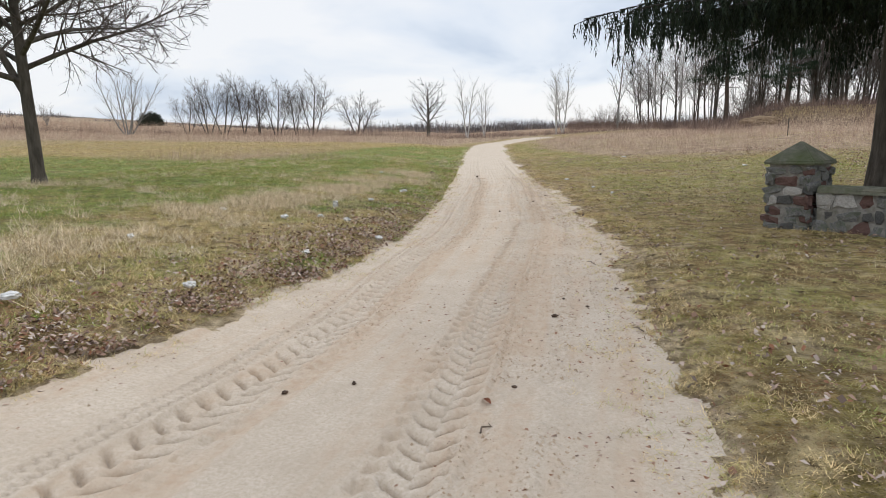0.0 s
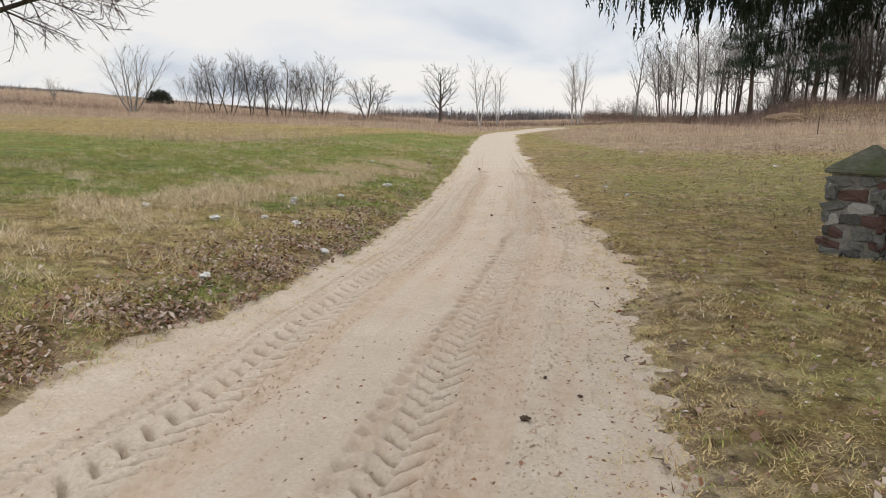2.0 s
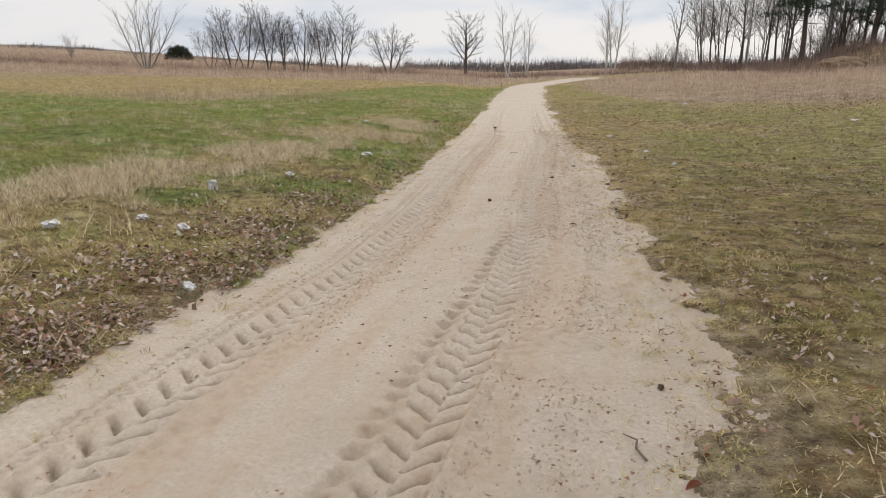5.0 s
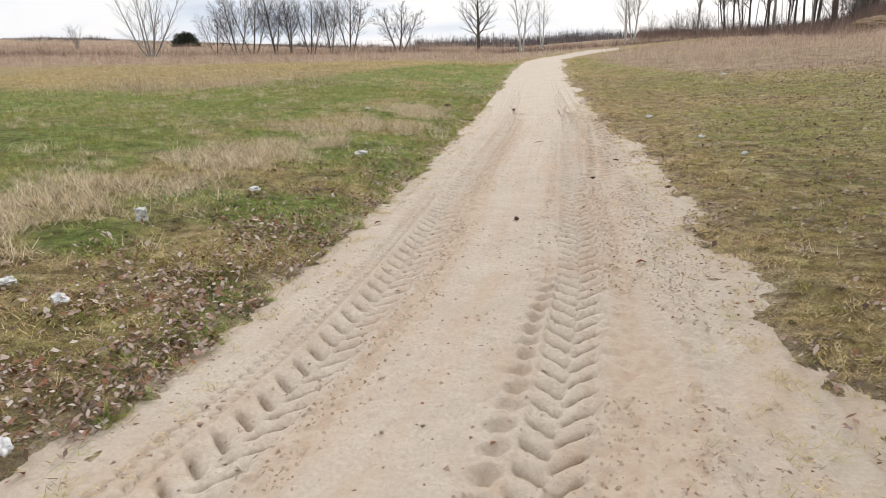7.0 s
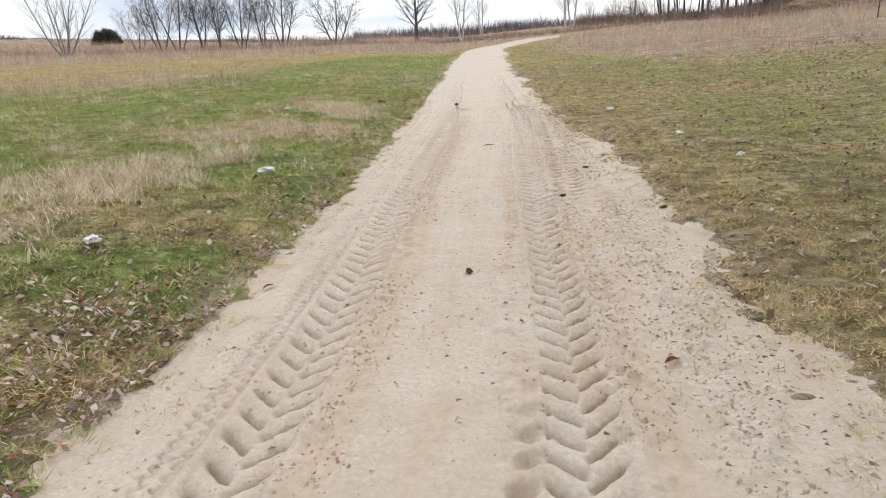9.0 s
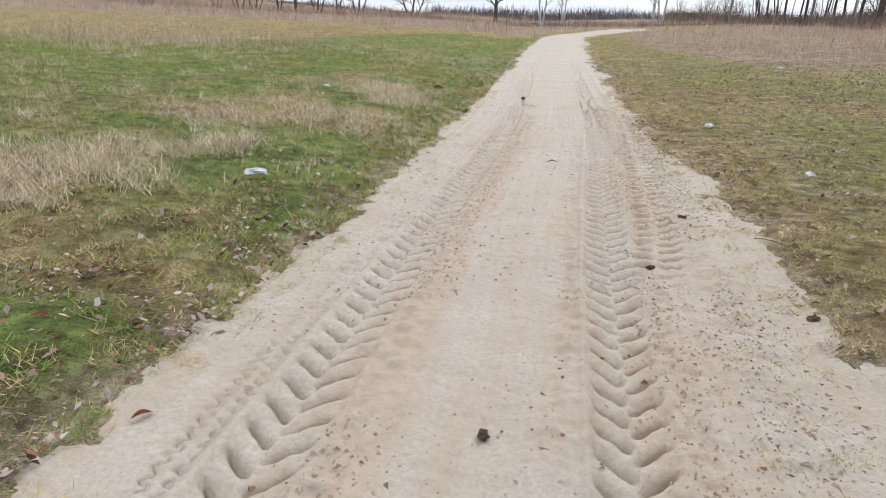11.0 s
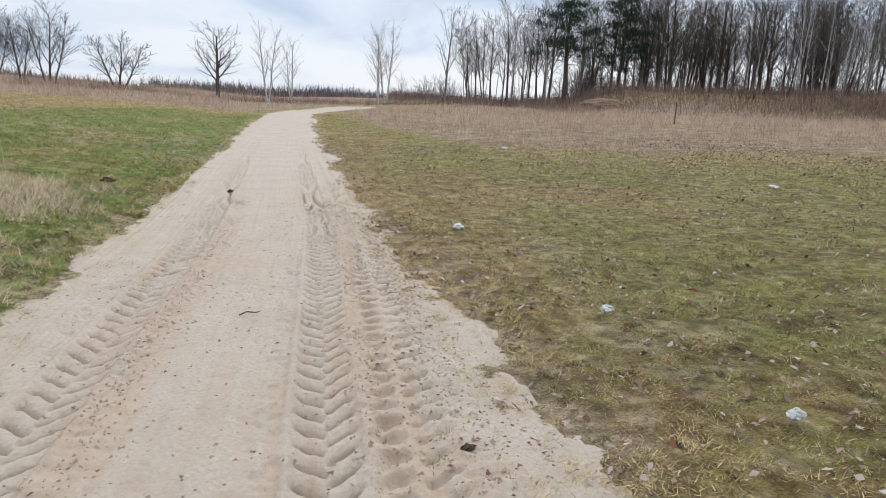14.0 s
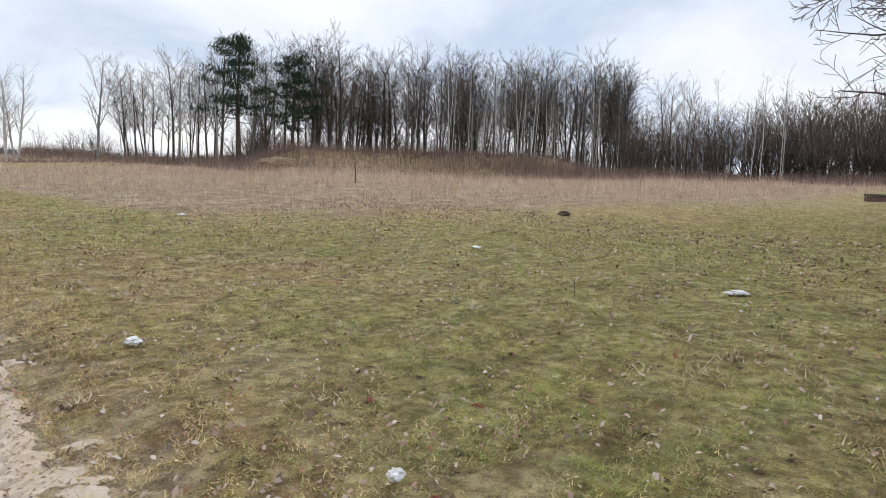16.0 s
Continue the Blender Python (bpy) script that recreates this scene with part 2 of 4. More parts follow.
def noisy(t, scale, low=0.35, high=0.65, detail=4, stretch=(1, 1, 1)):
    co = t.nodes.new("ShaderNodeTexCoord")
    mp = t.nodes.new("ShaderNodeMapping")
    mp.inputs["Scale"].default_value = stretch
    t.links.new(co.outputs["Object"], mp.inputs[0])
    n = node(t, "ShaderNodeTexNoise", Scale=scale, Detail=float(detail), Roughness=0.6)
    t.links.new(mp.outputs[0], n.inputs["Vector"])
    r = node(t, "ShaderNodeMapRange")
    r.inputs[1].default_value, r.inputs[2].default_value = low, high
    t.links.new(n.outputs[0], r.inputs[0])
    return r.outputs[0]


def bumped(t, b, source, strength=0.5, distance=0.01):
    n = node(t, "ShaderNodeBump", Strength=strength, Distance=distance)
    t.links.new(source, n.inputs["Height"])
    t.links.new(n.outputs[0], b.inputs["Normal"])


def attribute(t, name):
    n = t.nodes.new("ShaderNodeAttribute")
    n.attribute_name = name
    return n


def simple(name, a, b, scale=8.0, rough=0.9, bump=0.4, distance=0.01, stretch=(1, 1, 1), third=None):
    m, t, bs = material(name, rough)
    f = noisy(t, scale, stretch=stretch)
    c = mixed(t, f, a, b)
    if third:
        c = mixed(t, noisy(t, scale * 0.22, 0.45, 0.7), c, third)
    t.links.new(c, bs.inputs["Base Color"])
    if bump:
        bumped(t, bs, noisy(t, scale * 3, 0.2, 0.8, 6, stretch), bump, distance)
    return m


# sand: pale dry crust, damp ochre where it is churned
M_SAND, t, b = material("road_sand", 0.95)
att = attribute(t, "lay")
sep = t.nodes.new("ShaderNodeSeparateColor")
t.links.new(att.outputs["Color"], sep.inputs[0])
c = mixed(t, noisy(t, 2.2), (0.50, 0.415, 0.33), (0.585, 0.50, 0.41))
c = mixed(t, noisy(t, 45, 0.3, 0.75), c, (0.42, 0.345, 0.26))
c = mixed(t, sep.outputs[1], c, mixed(t, noisy(t, 13, 0.35, 0.6, 6), (0.43, 0.305, 0.205), (0.49, 0.385, 0.285)))
c = mixed(t, noisy(t, 260, 0.62, 0.74, 2), c, (0.24, 0.19, 0.14))
c = mixed(t, sep.outputs[0], c, (0.10, 0.075, 0.05))
t.links.new(c, b.inputs["Base Color"])
bumped(t, b, noisy(t, 26, 0.2, 0.8, 10), 0.5, 0.014)

# soil and turf below the blades
M_TURF, t, b = material("turf", 1.0)
att = attribute(t, "lay")
sep = t.nodes.new("ShaderNodeSeparateColor")
t.links.new(att.outputs["Color"], sep.inputs[0])
c = mixed(t, noisy(t, 14, 0.3, 0.7), (0.145, 0.105, 0.040), (0.285, 0.215, 0.090))
c = mixed(t, noisy(t, 0.8, 0.44, 0.58, 8), c, (0.25, 0.20, 0.045))
c = mixed(t, noisy(t, 1.9, 0.47, 0.60, 9), c, (0.265, 0.145, 0.068))
c = mixed(t, noisy(t, 60, 0.42, 0.62), c, (0.34, 0.27, 0.14))
c = mixed(t, noisy(t, 4.1, 0.52, 0.62, 9), c, (0.41, 0.325, 0.185))
c = mixed(t, noisy(t, 4.9, 0.56, 0.70, 8, (1.3, 0.9, 1)), c, (0.35, 0.275, 0.185))
c = mixed(t, sep.outputs[1], c, mixed(t, noisy(t, 9), (0.105, 0.185, 0.034), (0.20, 0.27, 0.062)))
c = mixed(t, sep.outputs[2], c, mixed(t, noisy(t, 8), (0.30, 0.235, 0.12), (0.50, 0.405, 0.24)))
c = mixed(t, att.outputs["Alpha"], c, mixed(t, noisy(t, 1.2), (0.27, 0.19, 0.14), (0.42, 0.325, 0.235)))
c = mixed(t, sep.outputs[0], c, mixed(t, noisy(t, 40), (0.50, 0.41, 0.30), (0.34, 0.26, 0.18)))
c = mixed(t, noisy(t, 6.3, 0.58, 0.70, 9), c, (0.080, 0.055, 0.026))
c = mixed(t, noisy(t, 95, 0.57, 0.70, 3), c, (0.055, 0.042, 0.02))
# darker patches, laid out by noise, against bleached tussocks
for size, low, high, pale in ((8.5, 0.40, 0.60, 1.32), (2.2, 0.38, 0.62, 1.20)):
    n = t.nodes.new("ShaderNodeMix")
    n.data_type, n.blend_type = "RGBA", "MULTIPLY"
    n.inputs[0].default_value = 1.0
    t.links.new(c, n.inputs[6])
    t.links.new(mixed(t, noisy(t, size, low, high, 9), (0.72, 0.69, 0.64), (pale, pale, pale * 0.97)), n.inputs[7])
    c = n.outputs[2]
t.links.new(c, b.inputs["Base Color"])
bumped(t, b, noisy(t, 55, 0.2, 0.8, 6), 1.0, 0.035)


def blade_material(name, green, straw, dark, patch=0.0):
    m, t, b = material(name, 0.85)
    g = t.nodes.new("ShaderNodeNewGeometry")
    a = attribute(t, "dry")
    vary = node(t, "ShaderNodeMapRange")
    t.links.new(g.outputs["Random Per Island"], vary.inputs[0])
    vary.inputs[3].default_value, vary.inputs[4].default_value = -0.28, 0.28
    s = node(t, "ShaderNodeMath")
    s.operation = "ADD"
    s.use_clamp = True
    t.links.new(a.outputs["Fac"], s.inputs[0])
    t.links.new(vary.outputs[0], s.inputs[1])
    c = mixed(t, s.outputs[0], green, straw)
    tw = node(t, "ShaderNodeMath")
    tw.operation = "FRACT"
    mul = node(t, "ShaderNodeMath")
    mul.operation = "MULTIPLY"
    t.links.new(g.outputs["Random Per Island"], mul.inputs[0])
    mul.inputs[1].default_value = 37.7
    t.links.new(mul.outputs[0], tw.inputs[0])
    far = node(t, "ShaderNodeMapRange")
    t.links.new(tw.outputs[0], far.inputs[0])
    far.inputs[1].default_value = 0.55
    c = mixed(t, far.outputs[0], c, dark)
    if patch:
        # tussocks differ from their neighbours: bleached, fresh or much darker
        c = mixed(t, noisy(t, patch, 0.52, 0.64, 3), c, straw)
        c = mixed(t, noisy(t, patch * 1.37, 0.55, 0.66, 3, (1, 1, 0.2)), c, tuple(v * 0.42 for v in dark))
    t.links.new(c, b.inputs["Base Color"])
    return m


M_BLADE = blade_material("grass_blades", (0.235, 0.355, 0.065), (0.74, 0.565, 0.30), (0.32, 0.20, 0.075), 5.5)
M_STRAW = blade_material("bleached_straw", (0.42, 0.34, 0.19), (0.80, 0.675, 0.475), (0.36, 0.26, 0.155), 7.0)
M_FRESH = blade_material("fresh_grass", (0.235, 0.30, 0.058), (0.56, 0.46, 0.17), (0.24, 0.20, 0.058))
M_WEED = blade_material("brown_weeds", (0.47, 0.32, 0.25), (0.69, 0.55, 0.40), (0.33, 0.21, 0.16), 0.9)
M_THICKET = blade_material("thicket_stems", (0.18, 0.12, 0.098), (0.29, 0.205, 0.165), (0.11, 0.077, 0.067), 0.6)
M_LEAF = blade_material("fallen_leaves", (0.25, 0.115, 0.062), (0.54, 0.46, 0.39), (0.12, 0.08, 0.06))
M_BARK = simple("dark_bark", (0.05, 0.042, 0.035), (0.115, 0.10, 0.082), 9, 0.95, 0.8, 0.02, (1, 1, 0.25))
M_TWIG = simple("twigs", (0.06, 0.047, 0.04), (0.10, 0.08, 0.068), 5, 0.95, 0)
M_WOODTWIG = simple("wood_twigs", (0.095, 0.078, 0.068), (0.15, 0.125, 0.112), 0.6, 0.95, 0)
M_SCRUBTWIG = simple("scrub_twigs", (0.12, 0.092, 0.08), (0.20, 0.16, 0.14), 0.5, 0.95, 0)
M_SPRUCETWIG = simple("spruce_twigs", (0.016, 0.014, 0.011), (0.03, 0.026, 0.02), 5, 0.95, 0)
M_GREYBARK = simple("grey_bark", (0.15, 0.14, 0.125), (0.26, 0.245, 0.225), 6, 0.95, 0.5, 0.02, (1, 1, 0.4))
M_GREYTWIG = simple("grey_twigs", (0.10, 0.085, 0.075), (0.165, 0.145, 0.13), 5, 0.95, 0)
M_BIRCH = simple("birch_bark", (0.42, 0.40, 0.37), (0.60, 0.58, 0.54), 5, 0.8, 0.3, 0.01, (1, 1, 2.5), (0.12, 0.11, 0.10))
M_PINEBARK = simple("pine_bark", (0.06, 0.048, 0.04), (0.105, 0.076, 0.058), 7, 0.95, 0.8, 0.02, (1, 1, 0.3))
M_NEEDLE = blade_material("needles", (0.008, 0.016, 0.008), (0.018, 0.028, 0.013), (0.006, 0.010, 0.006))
M_PINENEEDLE = blade_material("pine_needles", (0.016, 0.034, 0.018), (0.038, 0.058, 0.030), (0.012, 0.02, 0.012))
M_STONE = {
    "grey": simple("grey_fieldstone", (0.115, 0.115, 0.115), (0.23, 0.225, 0.215), 7, 0.9, 0.6, 0.015, third=(0.10, 0.115, 0.075)),
    "pale": simple("pale_fieldstone", (0.30, 0.29, 0.27), (0.45, 0.43, 0.40), 9, 0.9, 0.6, 0.015),
    "red": simple("red_fieldstone", (0.098, 0.058, 0.05), (0.15, 0.09, 0.077), 9, 0.9, 0.6, 0.015, third=(0.12, 0.075, 0.06)),
    "dark": simple("dark_fieldstone", (0.06, 0.06, 0.06), (0.12, 0.118, 0.11), 9, 0.9, 0.6, 0.015),
}
M_MORTAR = simple("old_mortar", (0.17, 0.16, 0.145), (0.29, 0.275, 0.25), 12, 0.95, 0.7, 0.012, third=(0.12, 0.12, 0.085))
M_CONCRETE = simple("mossy_concrete", (0.10, 0.105, 0.075), (0.185, 0.18, 0.145), 8, 0.95, 0.7, 0.012, third=(0.075, 0.095, 0.04))
M_PAPER = simple("dirty_white_paper", (0.50, 0.49, 0.47), (0.72, 0.71, 0.69), 30, 0.7, 0.3, 0.004)
M_CRUMB = simple("damp_sand_crumbs", (0.38, 0.275, 0.185), (0.54, 0.45, 0.35), 3, 1.0, 0)
M_CLOD = simple("dark_clod", (0.05, 0.036, 0.026), (0.13, 0.085, 0.06), 40, 1.0, 0.7, 0.008)
M_REDLEAF = simple("rust_leaf", (0.24, 0.085, 0.045), (0.33, 0.14, 0.08), 60, 0.9, 0.2, 0.003)
M_STICK = simple("dead_stick", (0.12, 0.09, 0.065), (0.22, 0.17, 0.13), 30, 0.95, 0.4, 0.004)
M_BANK = simple("bare_bank_sand", (0.19, 0.13, 0.08), (0.28, 0.20, 0.125), 2.5, 1.0, 0.6, 0.05)
M_WOODPOST = simple("weathered_post", (0.05, 0.04, 0.032), (0.10, 0.085, 0.07), 12, 0.95, 0.3, 0.005)
M_EVERGREEN = blade_material("bush_leaves", (0.018, 0.026, 0.014), (0.04, 0.042, 0.024), (0.012, 0.014, 0.010))
# distance haze is put into the colour: lightened, greyed browns
M_HAZEDWOOD = blade_material("hazed_wood", (0.13, 0.112, 0.11), (0.18, 0.155, 0.15), (0.095, 0.082, 0.085))


# ---- mesh helpers ----
def mesh_of(name, verts, faces, mat):
    me = bpy.data.meshes.new(name)
    me.from_pydata([tuple(v) for v in verts], [], faces)
    me.materials.append(mat)
    return me


def part(name, me, parent, label=""):
    ob = new(name, me)
    ob.parent = parent
    return tagged(ob, label) if label else ob


def tri_mesh(name, co, mat, dry=None, per=3):
    """A mesh from loose triangles (or quads) given as an array of corners."""
    n = len(co) // per
    me = bpy.data.meshes.new(name)
    me.vertices.add(n * per)
    me.vertices.foreach_set("co", np.ascontiguousarray(co, dtype=np.float32).ravel())
    me.loops.add(n * per)
    me.loops.foreach_set("vertex_index", np.arange(n * per, dtype=np.int32))
    me.polygons.add(n)
    me.polygons.foreach_set("loop_start", np.arange(0, n * per, per, dtype=np.int32))
    if dry is not None:
        at = me.attributes.new("dry", "FLOAT", "POINT")
        at.data.foreach_set("value", np.repeat(np.asarray(dry, np.float32), per))
    me.materials.append(mat)
    me.update(calc_edges=True)
    return me


def blades(rng, x, y, z, length, width, lean, bend=0.0):
    """Corners of one tapered blade at each place."""
    n = len(x)
    a, f = rng.uniform(0, 2 * np.pi, n), rng.uniform(0, 2 * np.pi, n)
    tilt = np.clip(rng.normal(lean, 0.32, n), 0.15, 1.5) if lean > 0.9 else np.minimum(np.abs(rng.normal(0, 1, n)) * lean, 1.45)
    tip = np.stack([np.sin(tilt) * np.cos(a), np.sin(tilt) * np.sin(a), np.cos(tilt)], 1) * length[:, None]
    side = np.stack([np.cos(f), np.sin(f), np.zeros(n)], 1) * (width * 0.5)[:, None]
    root = np.stack([x, y, z], 1)
    return np.stack([root - side, root + side, root + tip], 1).reshape(-1, 3)


# ---- ground and road: one sheet of land, the sand cut out along its own edge ----
def steps(first, last, step, grow, limit):
    out = list(np.arange(first, last, step))
    while out[-1] < limit:
        step *= grow
        out.append(out[-1] + step)
    back, step2 = [], out[1] - out[0]
    low = out[0]
    while low > -limit:
        step2 *= grow
        low -= step2
        back.append(low)
    return np.array(back[::-1] + out)


def build_land():
    fine = np.concatenate([np.arange(-1.32, -0.45, 0.0125), np.arange(-0.45, 0.05, 0.02), np.arange(0.05, 1.0, 0.0125)])
    outer = steps(0.0, 0.85, 0.022, 1.115, 2600)
    outer = outer[outer >= 0]
    us = np.concatenate([(-1.34 - outer)[::-1], fine, 1.0 + outer])
    ys = steps(2.5, 19.5, 0.0125, 1.030, 2600)
    mid = 0.5 * (np.interp(ys, EDGE_Y, EDGE_L) + np.interp(ys, EDGE_Y, EDGE_R))
    mid = np.where(ys > 58, np.interp(58, EDGE_Y, EDGE_L) + 1.2, mid)
    Y, U = np.meshgrid(ys, us, indexing="ij")
    X = U + mid[:, None]
    D = inside_road(X, Y)
    # draw the nearest vertices onto the edge of the sand, so that it runs free of the grid
    gx, gy = (inside_road(X + 0.004, Y) - D) / 0.004, (inside_road(X, Y + 0.004) - D) / 0.004
    pull = -D / np.maximum(gx * gx + gy * gy, 0.3)
    close = np.abs(pull) * np.hypot(gx, gy) < 0.010
    X, Y = np.where(close, X + pull * gx, X), np.where(close, Y + np.clip(pull * gy, -0.006, 0.006), Y)
    D = np.where((Y > 74) | (Y < -25), -1, D)
    Z = surface(X, Y)
    ny, nx = X.shape
    co = np.stack([X, Y, Z], -1).reshape(-1, 3)
    idx = np.arange(ny * nx).reshape(ny, nx)
    quads = np.stack([idx[:-1, :-1], idx[:-1, 1:], idx[1:, 1:], idx[1:, :-1]], -1).reshape(-1, 4)
    dq = (D[:-1, :-1] + D[:-1, 1:] + D[1:, 1:] + D[1:, :-1]).reshape(-1) / 4
    xf, yf, df = X.reshape(-1), Y.reshape(-1), D.reshape(-1)
    green, straw, brown = zones(xf, yf)
    sandy = smooth(-0.42, -0.03, df - 0.25 * (fractal(xf, yf, 0.12, 88) - 0.5)) * 0.85
    bare = smooth(0.66, 0.74, fractal(xf, yf, 0.8, 91)) * smooth(-2.6, -0.4, df) * (xf > 0) * 0.45
    grass = np.stack([np.maximum(sandy, bare), 0.8 * green, 0.4 * straw, brown], 1)
    xr, xl = np.interp(yf, *TRACK_R), np.interp(yf, *TRACK_L)
    lane = xf - 0.5 * (xl + xr)
    streak = 0.55 * fractal(lane * 7, yf * 0.55, 1.1, 201) + 0.45 * fractal(lane * 18, yf * 0.6 + lane * 2, 1.1, 211)
    churn = np.exp(-((xf - xl - 0.26) / 0.15) ** 2) + 0.9 * np.exp(-((xf - xr - 0.27) / 0.20) ** 2) + 0.4 * np.exp(-((xf - xr + 0.25) / 0.12) ** 2)
    damp = smooth(0.42, 0.68, streak * 0.62 + 0.30 * fractal(xf, yf, 0.5, 203) + 0.20 * churn) * smooth(30, 18, yf)
    damp = np.clip(damp + 0.55 * smooth(0.55, 0.72, fractal(xf, yf, 0.09, 207)) * np.clip(churn, 0, 1) * smooth(24, 14, yf), 0, 1) * 0.72
    sandlay = np.stack([0 * damp, damp, np.zeros_like(damp), np.zeros_like(damp)], 1)
    for name, keep, mat, lay, words in (
        ("ground", dq <= 0, M_TURF, grass, "rough field of olive, green and straw coloured winter turf"),
        ("road", dq > 0, M_SAND, sandlay, "pale sandy farm track with deep tractor tyre prints"),
    ):
        q = quads[keep]
        used, inv = np.unique(q, return_inverse=True)
        q = inv.reshape(-1, 4).astype(np.int32)
        me = bpy.data.meshes.new(name)
        me.vertices.add(len(used))
        me.vertices.foreach_set("co", co[used].astype(np.float32).ravel())
        me.loops.add(q.size)
        me.loops.foreach_set("vertex_index", q.ravel())
        me.polygons.add(len(q))
        me.polygons.foreach_set("loop_start", np.arange(0, q.size, 4, dtype=np.int32))
        at = me.attributes.new("lay", "FLOAT_COLOR", "POINT")
        at.data.foreach_set("color", lay[used].astype(np.float32).ravel())
        me.materials.append(mat)
        me.update(calc_edges=True)
        me.polygons.foreach_set("use_smooth", np.ones(len(q), bool))
        tagged(new(name, me), words, name, kind="structure")


build_land()


def ground_z(x, y):
    return float(surface(np.array([x]), np.array([y]))[0])


# ---- bare trees ----
class Wood:
    """Collects tapered tubes."""

    def __init__(self):
        self.v, self.f = [], []

    def tube(self, pts, radii, sides):
        start = len(self.v)
        for i, p in enumerate(pts):
            d = (pts[min(i + 1, len(pts) - 1)] - pts[max(i - 1, 0)]).normalized()
            a = d.orthogonal().normalized()
            b2 = d.cross(a)
            for k in range(sides):
                w = 2 * math.pi * k / sides
                self.v.append(p + (a * math.cos(w) + b2 * math.sin(w)) * radii[i])
        for i in range(len(pts) - 1):
            for k in range(sides):
                k2 = (k + 1) % sides
                o = start + i * sides
                self.f.append((o + k, o + k2, o + sides + k2, o + sides + k))

    def shoot(self, p, tip, r, rng):
        """A single fine twig."""
        side = (tip - p).cross(Vector((rng.gauss(0, 1), rng.gauss(0, 1), rng.gauss(0, 1)))).normalized() * r
        o = len(self.v)
        self.v.extend((p - side, p + side, tip))
        self.f.append((o, o + 1, o + 2))

    def mesh(self, name, mat):
        me = mesh_of(name, self.v, self.f, mat)
        me.polygons.foreach_set("use_smooth", np.ones(len(self.f), bool))
        return me


def grow(rng, woods, p, d, length, r, level, plan):
    """One branch and, along it, its children. plan: per level (children, length share, spread, sides, points, up, wander, first)."""
    kids, share, spread, sides, n, up, wander, first = plan[level]
    last = level == len(plan) - 1
    pts, radii = [p.copy()], [r]
    d = d.normalized()
    for i in range(1, n):
        d = (d + Vector((rng.gauss(0, wander), rng.gauss(0, wander), rng.gauss(0, wander) + up))).normalized()
        pts.append(pts[-1] + d * (length / (n - 1)))
        radii.append(r * (1 - 0.78 * i / (n - 1)) if not last else r * (1 - 0.6 * i / (n - 1)))
    if level > 1:
        radii = [max(v, woods[2]) for v in radii]
    if sides:
        woods[0 if level < 2 else 1].tube(pts, radii, sides)
    else:
        woods[1].shoot(pts[0], pts[-1], woods[2], rng)
    if last:
        return
    turn = rng.uniform(0, 6.28)
    for k in range(kids):
        f = first + (1 - first) * (k + rng.uniform(0.1, 0.9)) / kids
        i = min(int(f * (n - 1)), n - 2)
        w = f * (n - 1) - i
        base = pts[i].lerp(pts[i + 1], w)
        rr = radii[i] + (radii[i + 1] - radii[i]) * w
        along = (pts[i + 1] - pts[i]).normalized()
        side = along.orthogonal().normalized()
        turn += 2.4 + rng.uniform(-0.5, 0.5)
        side = side * math.cos(turn) + along.cross(side) * math.sin(turn)
        a = radians(spread * rng.uniform(0.7, 1.25))
        nd = along * math.cos(a) + side * math.sin(a)
        grow(rng, woods, base, nd, length * share * rng.uniform(0.7, 1.15) * (1.15 - 0.55 * f), rr * rng.uniform(0.46, 0.64), level + 1, plan)


def bare_tree(name, seed, stems, plan, bark, twig, label, category="tree", group="", fine=0.012):
    """stems: (foot, direction, length, radius) of each trunk. Returns the tree standing at the origin."""
    rng = random.Random(seed)
    woods = (Wood(), Wood(), fine)
    for foot, d, length, r in stems:
        foot = Vector(foot)
        if foot.z < 0.1:
            flare = [foot + Vector((0, 0, -0.3)), foot + Vector((0, 0, 0.02)), foot + Vector(d).normalized() * 0.35]
            woods[0].tube(flare, [r * 1.6, r * 1.35, r * 1.0], plan[0][3])
        grow(rng, woods, foot, Vector(d), length, r * 1.02, 0, plan)
    ob = tagged(new(name), label, category, group)
    part("trunk", woods[0].mesh("trunk", bark), ob)
    part("crown", woods[1].mesh("crown", twig), ob)
    return ob


def put_tree(ob, x, y, turn=0.0, size=1.0, sink=0.0):
    ob.matrix_basis = Matrix.Translation((x, y, float(height(x, y)) - sink)) @ Matrix.Rotation(turn, 4, "Z") @ Matrix.Scale(size, 4)
    return ob


def another(ob, x, y, turn, size, label=""):
    m = Matrix.Translation((x, y, float(height(x, y)) - 0.1)) @ Matrix.Rotation(turn, 4, "Z") @ Matrix.Scale(size, 4)
    o = copy_thing(ob, Matrix.Identity(4))
    o.matrix_basis = m
    if label:
        o["label"] = label
    return o


# children, length share, spread, sides, points, up, wander, first
OPEN = [(34, 0.48, 64, 8, 9, 0.005, 0.012, 0.27), (13, 0.46, 48, 5, 6, 0.005, 0.10, 0.15), (7, 0.52, 42, 3, 4, 0.005, 0.13, 0.12), (6, 0.6, 40, 3, 3, 0.0, 0.15, 0.1), (5, 0.7, 35, 0, 3, 0.0, 0.14, 0.2)]
FARTREE = [(11, 0.52, 36, 6, 8, 0.02, 0.03, 0.20), (8, 0.52, 36, 4, 5, 0.03, 0.07, 0.12), (7, 0.54, 34, 3, 4, 0.02, 0.09, 0.12), (13, 0.62, 32, 0, 3, 0.01, 0.10, 0.08)]
TALL = [(12, 0.34, 34, 6, 9, 0.02, 0.02, 0.34), (7, 0.52, 36, 3, 5, 0.04, 0.07, 0.12), (7, 0.54, 34, 3, 3, 0.03, 0.10, 0.12), (11, 0.62, 32, 0, 3, 0.01, 0.10, 0.1)]
